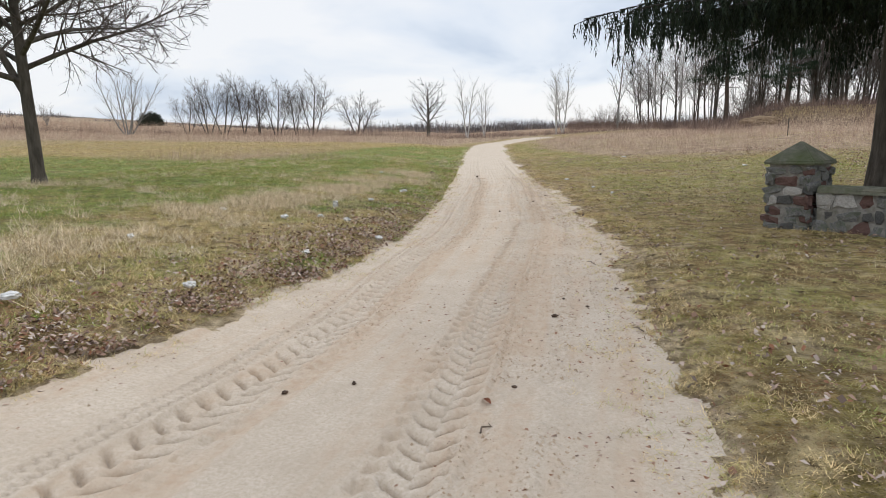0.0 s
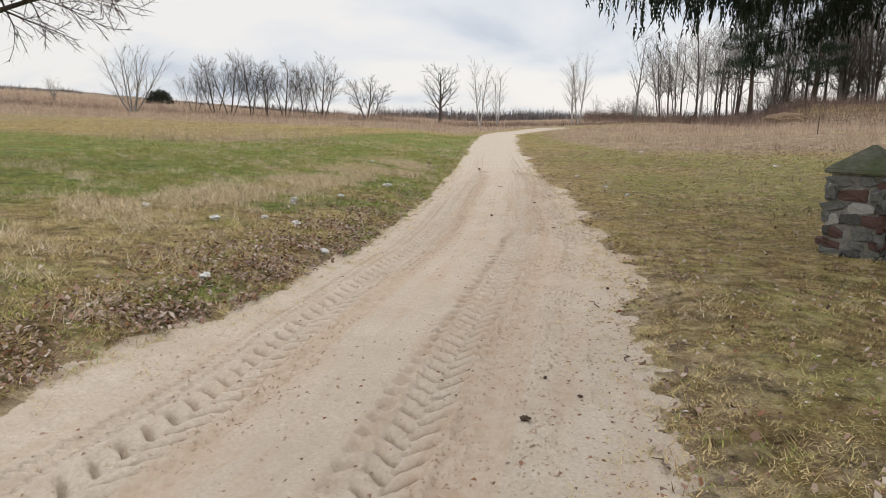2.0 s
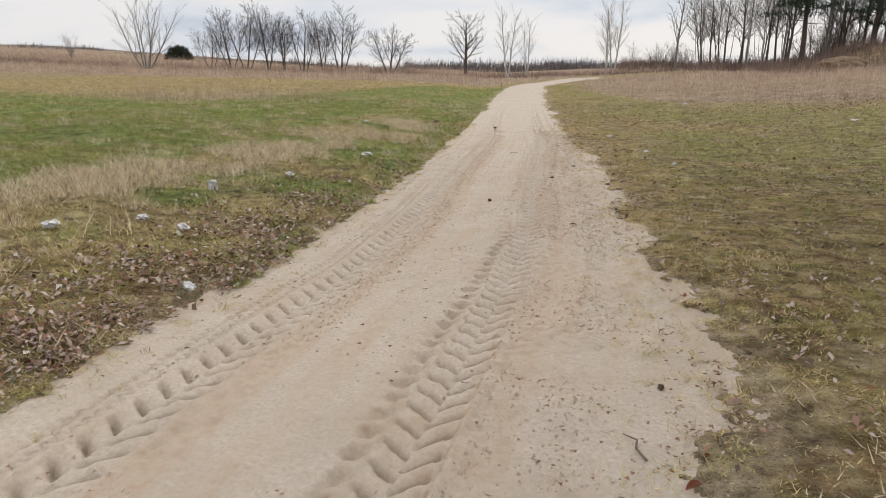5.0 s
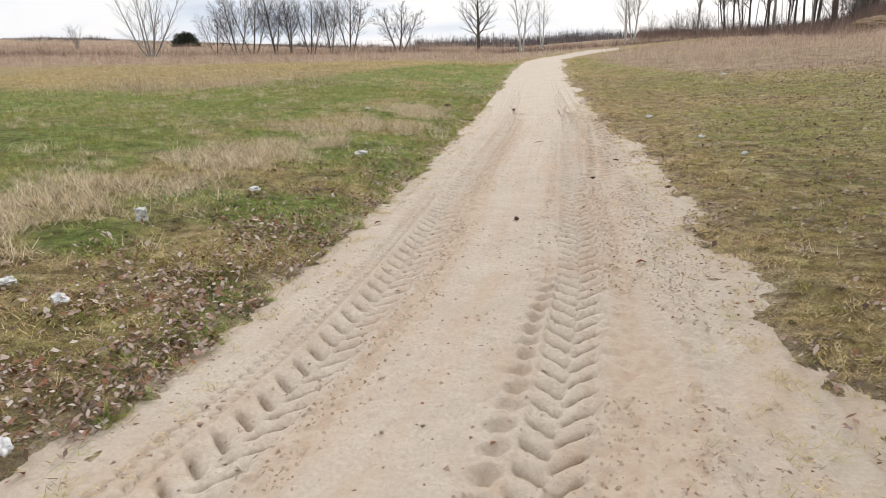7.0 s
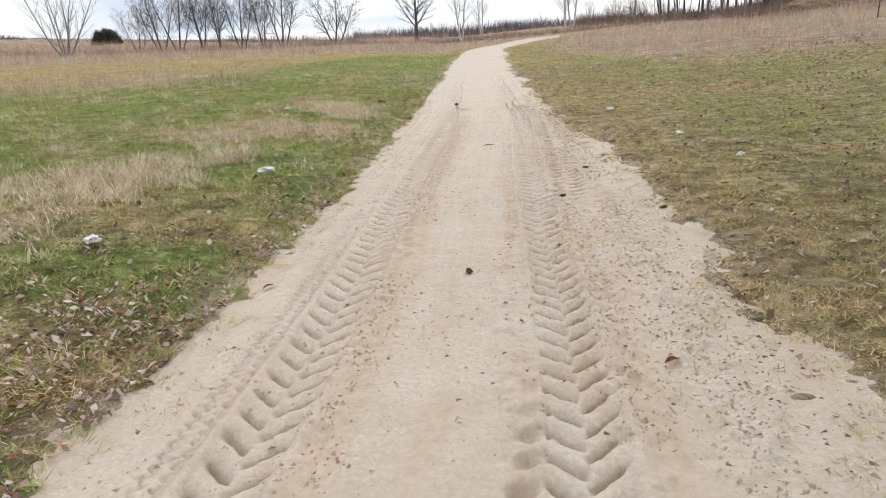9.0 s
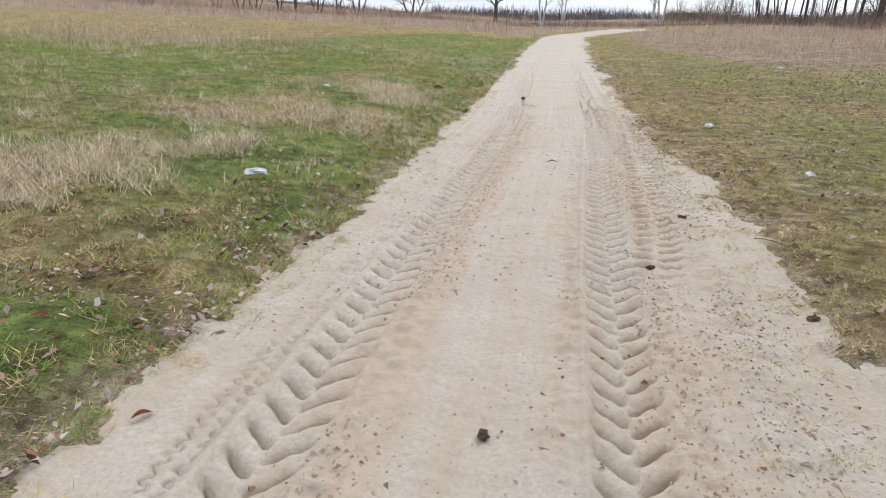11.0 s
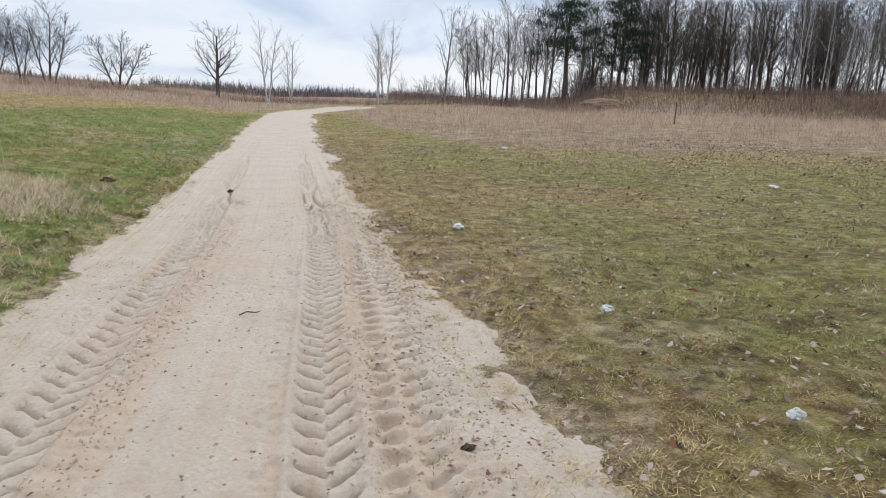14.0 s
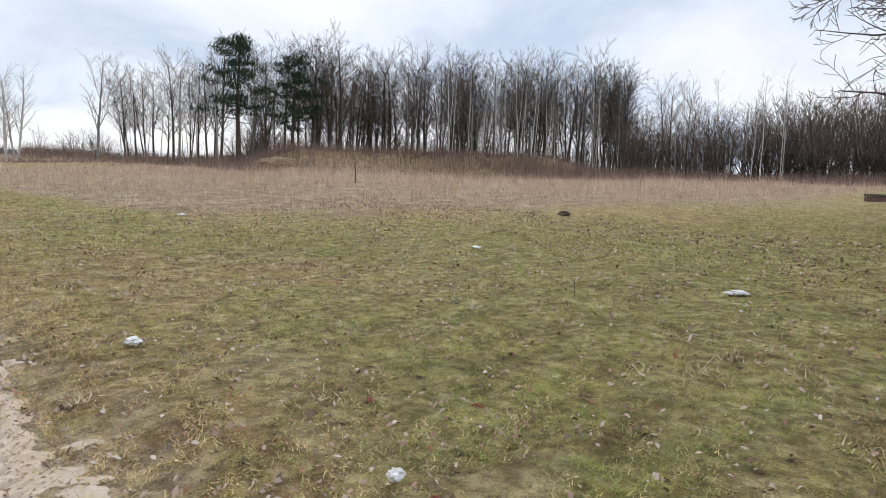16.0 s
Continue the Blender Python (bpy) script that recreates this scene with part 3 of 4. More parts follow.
SHRUB = [(10, 0.45, 30, 5, 7, 0.03, 0.04, 0.12), (8, 0.5, 30, 3, 4, 0.04, 0.08, 0.12), (13, 0.62, 28, 0, 3, 0.02, 0.10, 0.1)]

near_tree = bare_tree("field_tree", 11, [((0, 0, 0), (0.0, 0, 1), 8.4, 0.145), ((-0.03, 0, 2.0), (-0.42, -0.1, 0.95), 4.8, 0.085)], OPEN, M_BARK, M_TWIG, "bare dark-barked deciduous tree with wide twiggy crown in grass", fine=0.008)
put_tree(near_tree, -9.05, 14.8)

oak = bare_tree("field_tree", 21, [((0, 0, 0), (0, 0, 1), 6.2, 0.24)], [(14, 0.58, 52, 6, 8, 0.02, 0.02, 0.22)] + FARTREE[1:], M_BARK, M_TWIG, "bare round-crowned tree beyond the brown weeds")
put_tree(oak, -1.8, 88)
shrubby = bare_tree("field_tree", 22, [((0, 0, 0), (0.15, 0, 1), 4.6, 0.13), ((0.5, 0, 0), (0.5, 0, 1), 4.2, 0.10), ((-0.3, 0, 0), (-0.5, 0, 1), 4.4, 0.12)], FARTREE, M_BARK, M_TWIG, "bare bushy low tree with several stems")
put_tree(shrubby, -11.2, 87)
rowtree = bare_tree("field_tree", 23, [((0, 0, 0), (0.1, 0, 1), 7.6, 0.13), ((0.4, 0.2, 0), (0.35, 0, 1), 6.6, 0.09), ((-0.4, 0, 0), (-0.3, 0.1, 1), 6.8, 0.10)], FARTREE, M_BARK, M_TWIG, "bare slender tree in a field hedgerow", group="hedgerow trees")
put_tree(rowtree, -27.0, 81, 0.3, 0.82)
rng = random.Random(5)
for x, y, s in ((-29.3, 82, 0.95), (-25.0, 82.5, 1.0), (-22.8, 81.5, 0.92), (-21.2, 84, 0.95), (-18.6, 83, 0.9), (-16.6, 84, 1.05), (-32.2, 83, 0.7)):
    another(rowtree, x, y, rng.uniform(0, 6.28), 0.82 * s)
leftshrub = bare_tree("field_tree", 24, [((0.15 * k, 0, 0), (0.28 * (k - 2.5), rng.uniform(-0.3, 0.3), 1), 5.6, 0.075) for k in range(6)], SHRUB, M_GREYBARK, M_GREYTWIG, "bare fan-shaped tree with many thin stems", group="hedgerow trees")
put_tree(leftshrub, -37.4, 77, 0, 1.2)
another(leftshrub, -66, 84, 1.1, 0.85)
another(leftshrub, -58, 96, 2.1, 0.55)
birch = bare_tree("birch_tree", 31, [((0, 0, 0), (-0.16, 0, 1), 7.2, 0.105), ((0.12, 0, 0), (0.14, 0, 1), 6.8, 0.095)], [(16, 0.40, 34, 6, 8, 0.02, 0.03, 0.25), (8, 0.5, 34, 3, 4, 0.02, 0.08, 0.12), (15, 0.66, 30, 0, 3, -0.02, 0.10, 0.08)], M_BIRCH, M_GREYTWIG, "twin-stemmed white-barked bare birch")
put_tree(birch, 3.2, 84, 0.2)
another(birch, 14.6, 83.2, 1.6, 1.0)
another(birch, 15.7, 84.5, 3.0, 1.08)
another(birch, 6.0, 92, 2.3, 0.9)
thin = bare_tree("field_tree", 33, [((0, 0, 0), (0.05, 0, 1), 11.0, 0.17)], [(10, 0.48, 34, 6, 9, 0.02, 0.02, 0.26)] + TALL[1:], M_GREYBARK, M_GREYTWIG, "tall slim bare tree with a high forked crown")
put_tree(thin, 26.4, 98, 0.9)

# ---- wood on the right: pines, tall bare trees, pale poles, low scrub ----
LEAN = [(15, 0.42, 36, 5, 8, 0.02, 0.025, 0.30), (7, 0.54, 34, 3, 4, 0.04, 0.07, 0.10), (6, 0.56, 34, 3, 3, 0.03, 0.10, 0.10), (13, 0.66, 34, 0, 3, 0.01, 0.10, 0.08)]
POLE = [(15, 0.20, 36, 5, 7, 0.01, 0.02, 0.40), (7, 0.55, 34, 3, 3, 0.06, 0.08, 0.12), (11, 0.66, 32, 0, 3, 0.01, 0.10, 0.1)]
SCRUB = [(7, 0.45, 32, 3, 5, 0.04, 0.06, 0.08), (6, 0.55, 34, 3, 2, 0.06, 0.10, 0.15), (15, 0.75, 36, 0, 2, 0.02, 0.12, 0.08)]


def bearing(px):
    """Azimuth in radians, clockwise from the way ahead, of a line of the fan."""
    return radians(44.9) + math.atan((px - 784) / 1128)


def fan(px, far):
    a = bearing(px)
    return 2.16 + far * math.sin(a), 15.7 + far * math.cos(a)


def scaled_copies(protos, count, seed, spread, size):
    rng = random.Random(seed)
    used = set()
    for i in range(count):
        px, far, s = spread(rng, i, count)
        x, y = fan(px, far)
        p = rng.randrange(len(protos))
        turn = rng.uniform(0, 6.28)
        if p not in used:
            used.add(p)
            put_tree(protos[p], x, y, turn, s * size, 0.1)
        else:
            another(protos[p], x, y, turn, s * size)


TOP_X = [120, 190, 330, 420, 560, 1050, 1110, 1200, 1260, 1450, 1800]
TOP_H = [8, 10, 13, 15, 16, 15.5, 15, 12, 9.5, 10, 10]


def wood_spot(rng, i, n):
    px = 195 + (1640 - 195) * ((i + rng.random()) / n)
    if rng.random() < 0.45:
        px = rng.uniform(530, 1110)
    return px, float(np.interp(px, FAN_X, FAN_D)) + rng.uniform(1, 24), float(np.interp(px, TOP_X, TOP_H)) / 18 * rng.uniform(0.82, 1.08)


tall = []
for k, (seed, lean) in enumerate(((41, 0.03), (42, -0.04), (43, 0.06), (44, 0.0))):
    stems = [((0, 0, 0), (lean, 0.02, 1), 17.0, 0.25)]
    if k == 2:
        stems = [((0, 0, 0), (0.08, 0, 1), 16.5, 0.21), ((0.3, 0.1, 0), (0.18, 0.05, 1), 15.0, 0.17)]
    tall.append(bare_tree("forest_tree", seed, stems, LEAN, (M_BARK, M_GREYBARK, M_BARK, M_BARK)[k], (M_WOODTWIG, M_GREYTWIG, M_WOODTWIG, M_WOODTWIG)[k], "tall bare tree at the edge of a winter wood", group="winter wood", fine=0.018))
scaled_copies(tall, 150, 7, wood_spot, 1.0)
poles = [bare_tree("birch_tree", seed, [((0, 0, 0), (d, 0, 1), 13.0, 0.075)], POLE, M_BIRCH, M_GREYTWIG, "slim pale birch pole before a dark winter wood", group="pale birch poles") for seed, d in ((51, 0.04), (52, -0.06))]


def pole_spot(rng, i, n):
    px = rng.choice((rng.uniform(780, 1110), rng.uniform(700, 1060), rng.uniform(840, 1090), rng.uniform(200, 400), rng.uniform(1120, 1400)))
    return px, float(np.interp(px, FAN_X, FAN_D)) - rng.uniform(-3, 7), rng.uniform(0.55, 1.0)


scaled_copies(poles, 72, 8, pole_spot, 1.0)
scrub = [bare_tree("scrub_bush", seed, [((0.3 * k, 0.2 * (k % 2), 0), (0.35 * (k - 1.5), 0.25 * (k % 3 - 1), 1), 4.6, 0.05) for k in range(4)], SCRUB, M_BARK, M_SCRUBTWIG, "bare brownish grey scrub below the wood", "bush", "scrub along the wood", 0.02) for seed in (61, 62)]


def scrub_spot(rng, i, n):
    if i % 3 == 2:
        px = rng.uniform(430, 1110)
        return px, float(np.interp(px, FAN_X, FAN_D)) + rng.uniform(6, 22), rng.uniform(0.9, 1.5)
    px = rng.uniform(1090, 1720) if i % 3 == 0 or i % 6 == 1 else rng.uniform(60, 1080)
    return px, float(np.interp(px, FAN_X, FAN_D)) + rng.uniform(-3, 12), rng.uniform(0.9, 1.8) * (1.15 if px > 1300 else 1.0 if px > 1080 else 0.5)


scaled_copies(scrub, 330, 9, scrub_spot, 1.0)


def pine(seed, tall_m, label):
    rng = random.Random(seed)
    r2 = np.random.default_rng(seed)
    w = Wood()
    pts = [Vector((0.15 * math.sin(i * 0.9), 0.1 * math.sin(i * 0.7), -0.2 + tall_m * i / 9)) for i in range(10)]
    w.tube(pts, [0.30 * (1 - 0.085 * i) for i in range(10)], 8)
    spots = []
    for i in range(34):
        f = 0.34 + 0.64 * i / 34
        z = tall_m * f
        reach = tall_m * 0.29 * (1.12 - f) ** 0.7 * rng.uniform(0.35, 1.5)
        a = i * 2.4 + rng.uniform(-0.4, 0.4)
        d = Vector((math.cos(a), math.sin(a), rng.uniform(-0.05, 0.35)))
        b0 = Vector((0, 0, z))
        bpts = [b0 + d * reach * k / 4 + Vector((0, 0, 0.06 * reach * (k / 4) ** 2)) for k in range(5)]
        w.tube(bpts, [0.07 - 0.014 * k for k in range(5)], 4)
        if f > 0.40 or rng.random() < 0.6:
            for k in (2, 3, 4, 4):
                spots.append(bpts[k] + Vector((rng.gauss(0, 0.35), rng.gauss(0, 0.35), rng.gauss(0.1, 0.2))))
    spots.append(Vector((0, 0, tall_m)))
    corners, dry = [], []
    for s in spots:
        n = 88
        c = r2.normal(0, 1, (n, 3)) * np.array([0.46, 0.46, 0.17]) + np.array(s)
        corners.append(blades(r2, c[:, 0], c[:, 1], c[:, 2], r2.uniform(0.18, 0.42, n), r2.uniform(0.05, 0.11, n), 0.8))
        dry.append(r2.uniform(0.1, 0.9, n))
    ob = tagged(new("pine_tree"), label, "tree")
    part("trunk", w.mesh("trunk", M_PINEBARK), ob)
    part("crown", tri_mesh("crown", np.concatenate(corners), M_PINENEEDLE, np.concatenate(dry)), ob, "dark green needles in uneven clumps")
    return ob


put_tree(pine(71, 13.0, "dark green pine with ragged crown before bare trees"), *fan(418, 71), 0.3, 1.0, 0.1)
put_tree(pine(72, 14.6, "tall dark green pine with dense rounded crown"), *fan(515, 84), 1.3, 0.97, 0.1)


# old tree whose gnarled boughs hang over the field
old = bare_tree("old_tree", 83, [((0, 0, 0), (-0.1, 0.0, 1), 9.0, 0.38)], [(28, 0.70, 72, 9, 9, 0.015, 0.04, 0.18), (10, 0.50, 50, 6, 7, 0.02, 0.20, 0.2), (6, 0.5, 46, 4, 5, 0.02, 0.2, 0.15), (5, 0.5, 40, 3, 4, 0.0, 0.2, 0.1), (2, 0.5, 35, 3, 3, 0.0, 0.16, 0.2)], M_BARK, M_TWIG, "large old bare tree with gnarled spreading boughs", fine=0.008)
put_tree(old, 20.4, 16.5, 2.2)


# dark evergreen bush on the skyline
def leafy_bush(seed, wide, high):
    r2 = np.random.default_rng(seed)
    n = 5000
    u = r2.normal(0, 1, (n, 3))
    u /= np.linalg.norm(u, axis=1)[:, None]
    lump = 0.72 + 0.36 * fractal(u[:, 0] * 3 + 9, u[:, 1] * 3 + u[:, 2] * 2, 1.0, seed)
    c = u * (lump * r2.uniform(0.55, 1.0, n))[:, None] * np.array([wide, wide * 0.7, high])
    c[:, 2] = np.abs(c[:, 2])
    w = Wood()
    for k in range(5):
        a = k * 1.26
        w.tube([Vector((0.1 * math.cos(a), 0.1 * math.sin(a), -0.2)), Vector((0.5 * math.cos(a), 0.5 * math.sin(a), high * 0.6))], [0.07, 0.03], 5)
    ob = tagged(new("evergreen_bush"), "dense rounded dark evergreen bush on the skyline", "bush")
    part("stem", w.mesh("stem", M_BARK), ob)
    part("foliage", tri_mesh("foliage", blades(r2, c[:, 0], c[:, 1], c[:, 2], r2.uniform(0.15, 0.35, n), r2.uniform(0.08, 0.16, n), 0.9), M_EVERGREEN, r2.uniform(0, 1, n)), ob)
    return ob


put_tree(leafy_bush(91, 2.6, 2.6), -48.5, 109)


# ---- spruce over the wall ----
def spruce(x0, y0):
    rng = random.Random(17)
    w, bw = Wood(), Wood()
    top = 16.0
    w.tube([Vector((0.05 * math.sin(i), 0, -0.3 + (top + 0.3) * i / 12)) for i in range(13)], [0.46, 0.36, 0.33, 0.30, 0.27, 0.24, 0.21, 0.18, 0.15, 0.12, 0.09, 0.06, 0.02], 12)
    tris, dry = [], []

    def strand(p, long, wide, fine):
        """A hanging ragged shoot of needles."""
        n = max(4, int(long / fine))
        q = p.copy()
        sway = Vector((rng.gauss(0, 0.10), rng.gauss(0, 0.10), -1)).normalized()
        shade = rng.uniform(0, 1)
        for k in range(n):
            a = rng.uniform(0, 6.28)
            out = Vector((math.cos(a), math.sin(a), -rng.uniform(1.0, 3.2))).normalized()
            side = Vector((math.sin(a), -math.cos(a), 0)) * wide * 0.5 * rng.uniform(0.6, 1.3)
            tip = q + out * (fine * rng.uniform(1.6, 3.2))
            tris.extend((q - side, q + side, tip))
            dry.append(shade)
            q = q + sway * (long / n)

    z = 3.4
    while z < top - 0.5:
        low = z < 5.8
        reach = 5.6 * (1 - z / 17.5) + 0.2
        for k in range(12 if low else 12):
            a = rng.uniform(0, 6.28)
            l = reach * rng.uniform(0.72, 1.06)
            if low and z > 3.7 and math.cos(a - 3.3) > 0.8:
                l *= 1.06
            d = Vector((math.cos(a), math.sin(a), 0))
            pts = [Vector((0, 0, z)) + d * l * f + Vector((rng.gauss(0, 0.05), rng.gauss(0, 0.05), rng.gauss(0, 0.04) + l * (0.06 * f - 0.30 * f * f + 0.14 * f ** 3))) for f in (0, 0.2, 0.4, 0.6, 0.8, 1.0)]
            bw.tube(pts, [0.045, 0.036, 0.028, 0.02, 0.012, 0.004], 4)
            m = int(l * (12 if low else 6))
            for j in range(m):
                f = 0.12 + 0.88 * (j + rng.random()) / m
                i = min(int(f * 5), 4)
                p = pts[i].lerp(pts[i + 1], f * 5 - i)
                sa = a + rng.choice((-1, 1)) * rng.uniform(0.6, 1.2)
                sl = (0.95 * (1 - f) + 0.25) * rng.uniform(0.6, 1.2)
                sd = Vector((math.cos(sa), math.sin(sa), -0.18))
                if low:
                    bw.tube([p, p + sd * sl], [0.010, 0.004], 3)
                for h in range(4 if low else 3):
                    q = p + sd * sl * (h + rng.random()) / 4
                    strand(q, rng.uniform(0.12, 0.42) * (1.6 if rng.random() < 0.25 else 1.0), 0.032 if low else 0.27, 0.042 if low else 0.15)
        z += 0.40 if low else 0.7
    ob = tagged(new("spruce_tree"), "large dark spruce with drooping boughs behind the wall", "tree")
    part("trunk", w.mesh("trunk", M_BARK), ob)
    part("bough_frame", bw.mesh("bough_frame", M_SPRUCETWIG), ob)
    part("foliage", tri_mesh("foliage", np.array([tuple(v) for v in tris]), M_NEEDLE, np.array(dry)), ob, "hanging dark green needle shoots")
    ob.location = (x0, y0, ground_z(x0, y0))
    return ob


spruce(7.1, 10.55)


# ---- fieldstone pillar and wall ----
def rough_stone(seed):
    rng = random.Random(seed)
    bm = bmesh.new()
    bmesh.ops.create_cube(bm, size=1.0)
    bmesh.ops.bevel(bm, geom=bm.edges[:], offset=0.2, segments=1, affect="EDGES")
    for v in bm.verts:
        v.co += Vector([rng.uniform(-0.16, 0.16) for _ in range(3)])
    me = bpy.data.meshes.new("stone")
    bm.to_mesh(me)
    bm.free()
    return me


STONE_SHAPES = {key: [] for key in M_STONE}
for key, mat in M_STONE.items():
    for s in range(5):
        me = rough_stone(hash((len(key), s)) % 1000 + s)
        me.materials.append(mat)
        STONE_SHAPES[key].append(me)


def lay_stones(rng, parent, origin, along, out, wide, high, course):
    """Irregular courses of stones on one face; origin is the face's lower start."""
    z = 0.0
    while z < high - 0.06:
        h = min(rng.uniform(*course), high - z)
        s = -rng.uniform(0, 0.08)
        while s < wide - 0.05:
            w = rng.uniform(0.13, 0.34)
            w = min(w, wide - s + 0.03)
            if w < 0.07:
                break
            key = rng.choices(("grey", "pale", "red", "dark"), (4.6, 1.2, 1.9, 3.6))[0]
            ob = part("stone", rng.choice(STONE_SHAPES[key]), parent)
            p = Vector(origin) + Vector(along) * (s + w / 2) + Vector((0, 0, z + h / 2 + rng.uniform(-0.02, 0.02))) + Vector(out) * rng.uniform(-0.035, 0.0)
            rot = Vector(along).to_track_quat("X", "Z").to_matrix().to_4x4()
            ob.matrix_local = Matrix.Translation(p) @ rot @ Matrix.Rotation(rng.uniform(-0.25, 0.25), 4, "Y") @ Matrix.Diagonal((w * rng.uniform(0.86, 1.0), 0.085, h * rng.uniform(0.82, 1.02), 1))
            s += w + rng.uniform(0.0, 0.025)
        z += h


def box_mesh(name, sx, sy, sz, mat, bevel=0.02, z0=0.0):
    bm = bmesh.new()
    bmesh.ops.create_cube(bm, size=1.0, matrix=Matrix.Translation((0, 0, z0 + sz / 2)) @ Matrix.Diagonal((sx, sy, sz, 1)))
    bmesh.ops.subdivide_edges(bm, edges=bm.edges[:], cuts=3, use_grid_fill=True)
    rng = random.Random(int(sx * 100 + sz * 10))
    for v in bm.verts:
        v.co += Vector([rng.uniform(-bevel, bevel) * 0.5 for _ in range(3)])
    me = bpy.data.meshes.new(name)
    bm.to_mesh(me)
    bm.free()
    me.materials.append(mat)
    return me


WALL_DIR = Vector((0.6, -0.8, 0))
PILLAR = Vector((5.34, 10.04, 0))


def pillar():
    ob = tagged(new("stone_pillar"), "square fieldstone gate pillar with a mossy pyramid cap", "pillar")
    ob.location = (PILLAR.x, PILLAR.y, ground_z(PILLAR.x, PILLAR.y) - 0.04)
    ob.rotation_euler = (0, 0, math.atan2(WALL_DIR.y, WALL_DIR.x))
    part("core", box_mesh("core", 0.60, 0.60, 0.98, M_MORTAR), ob, "weathered grey mortar")
    rng = random.Random(4)
    half = 0.31
    for ox, oy, ax, ay in ((-half, -half, 1, 0), (half, -half, 0, 1), (half, half, -1, 0), (-half, half, 0, -1)):
        lay_stones(rng, ob, (ox, oy, 0.0), (ax, ay, 0), (ay, -ax, 0), 0.62, 0.94, (0.10, 0.19))
    w, e, t2 = 0.365, 0.05, 0.30
    verts = [(-w, -w, 0), (w, -w, 0), (w, w, 0), (-w, w, 0), (-w, -w, e), (w, -w, e), (w, w, e), (-w, w, e), (0, 0, e + t2)]
    faces = [(3, 2, 1, 0), (0, 1, 5, 4), (1, 2, 6, 5), (2, 3, 7, 6), (3, 0, 4, 7), (4, 5, 8), (5, 6, 8), (6, 7, 8), (7, 4, 8)]
    bm = bmesh.new()
    vs = [bm.verts.new(v) for v in verts]
    for f in faces:
        bm.faces.new([vs[i] for i in f])
    bmesh.ops.bevel(bm, geom=bm.edges[:], offset=0.014, segments=2, affect="EDGES")
    me = bpy.data.meshes.new("cap")
    bm.to_mesh(me)
    bm.free()
    me.materials.append(M_CONCRETE)
    cap = part("cap", me, ob, "mossy concrete pyramid cap")
    cap.location = (0, 0, 0.975)


def stone_wall():
    long, thick, high = 7.5, 0.36, 0.62
    start = PILLAR + WALL_DIR * 0.40
    ob = tagged(new("stone_wall"), "low fieldstone wall with flat mossy coping beside the pillar", "wall")
    ob.location = (start.x, start.y, ground_z(start.x, start.y) - 0.06)
    ob.rotation_euler = (0, 0, math.atan2(WALL_DIR.y, WALL_DIR.x))
    core = part("core", box_mesh("core", long, thick, high + 0.2, M_MORTAR, 0.02, -0.2), ob, "weathered grey mortar")
    core.location = (long / 2, -0.08, 0)
    rng = random.Random(6)
    lay_stones(rng, ob, (0, -0.08 - thick / 2, 0), (1, 0, 0), (0, -1, 0), long, high, (0.14, 0.25))
    lay_stones(rng, ob, (long, -0.08 + thick / 2, 0), (-1, 0, 0), (0, 1, 0), long, high, (0.16, 0.28))
    cop = part("coping", box_mesh("coping", long, thick + 0.10, 0.09, M_CONCRETE, 0.02), ob, "flat mossy concrete coping")
    cop.location = (long / 2, -0.08, high - 0.005)


pillar()
stone_wall()


# low dark wall end far across the field
def far_wall():
    x, y = 43.0, 24.2
    ob = tagged(new("stone_wall"), "low dark red stone wall at the far side of the field", "wall")
    ob.location = (x, y, ground_z(x, y) - 0.1)
    ob.rotation_euler = (0, 0, radians(-35))
    part("core", box_mesh("core", 6.0, 0.4, 0.42, M_STONE["red"]), ob).location = (3.0, 0, 0)
    part("coping", box_mesh("coping", 6.0, 0.5, 0.1, M_STONE["dark"]), ob).location = (3.0, 0, 0.42)


far_wall()


def post(x, y, high, r):
    w = Wood()
    w.tube([Vector((0, 0, -0.3)), Vector((0.01, 0, high * 0.5)), Vector((0.03, 0.02, high)), Vector((0.03, 0.02, high + 0.005))], [r, r * 0.95, r * 0.85, 0.002], 7)
    ob = tagged(new("wooden_post", w.mesh("wooden_post", M_WOODPOST)), "thin dark weathered stake among brown weeds", "post")
    ob.location = (x, y, ground_z(x, y))


post(23.0, 43.5, 1.15, 0.03)


# bare sandy cut in the bank
def sand_cut():
    bm = bmesh.new()
    bmesh.ops.create_icosphere(bm, subdivisions=4, radius=1.0)
    for v in bm.verts:
        n1 = noise.fractal(v.co * 1.7, 1.0, 2.0, 4)
        v.co *= 1 + 0.22 * n1
        v.co.x *= 2.1
        v.co.y *= 1.3
        v.co.z *= 0.75
    me = bpy.data.meshes.new("sand_bank")
    bm.to_mesh(me)
    bm.free()
    me.materials.append(M_BANK)
    ob = tagged(new("sand_bank", me), "small bare sandy cut in the wooded bank", "bank", kind="structure")
    x, y = fan(492, 66)
    ob.location = (x, y, ground_z(x, y) + 0.1)
    ob.rotation_euler = (0, 0, -0.5)


sand_cut()


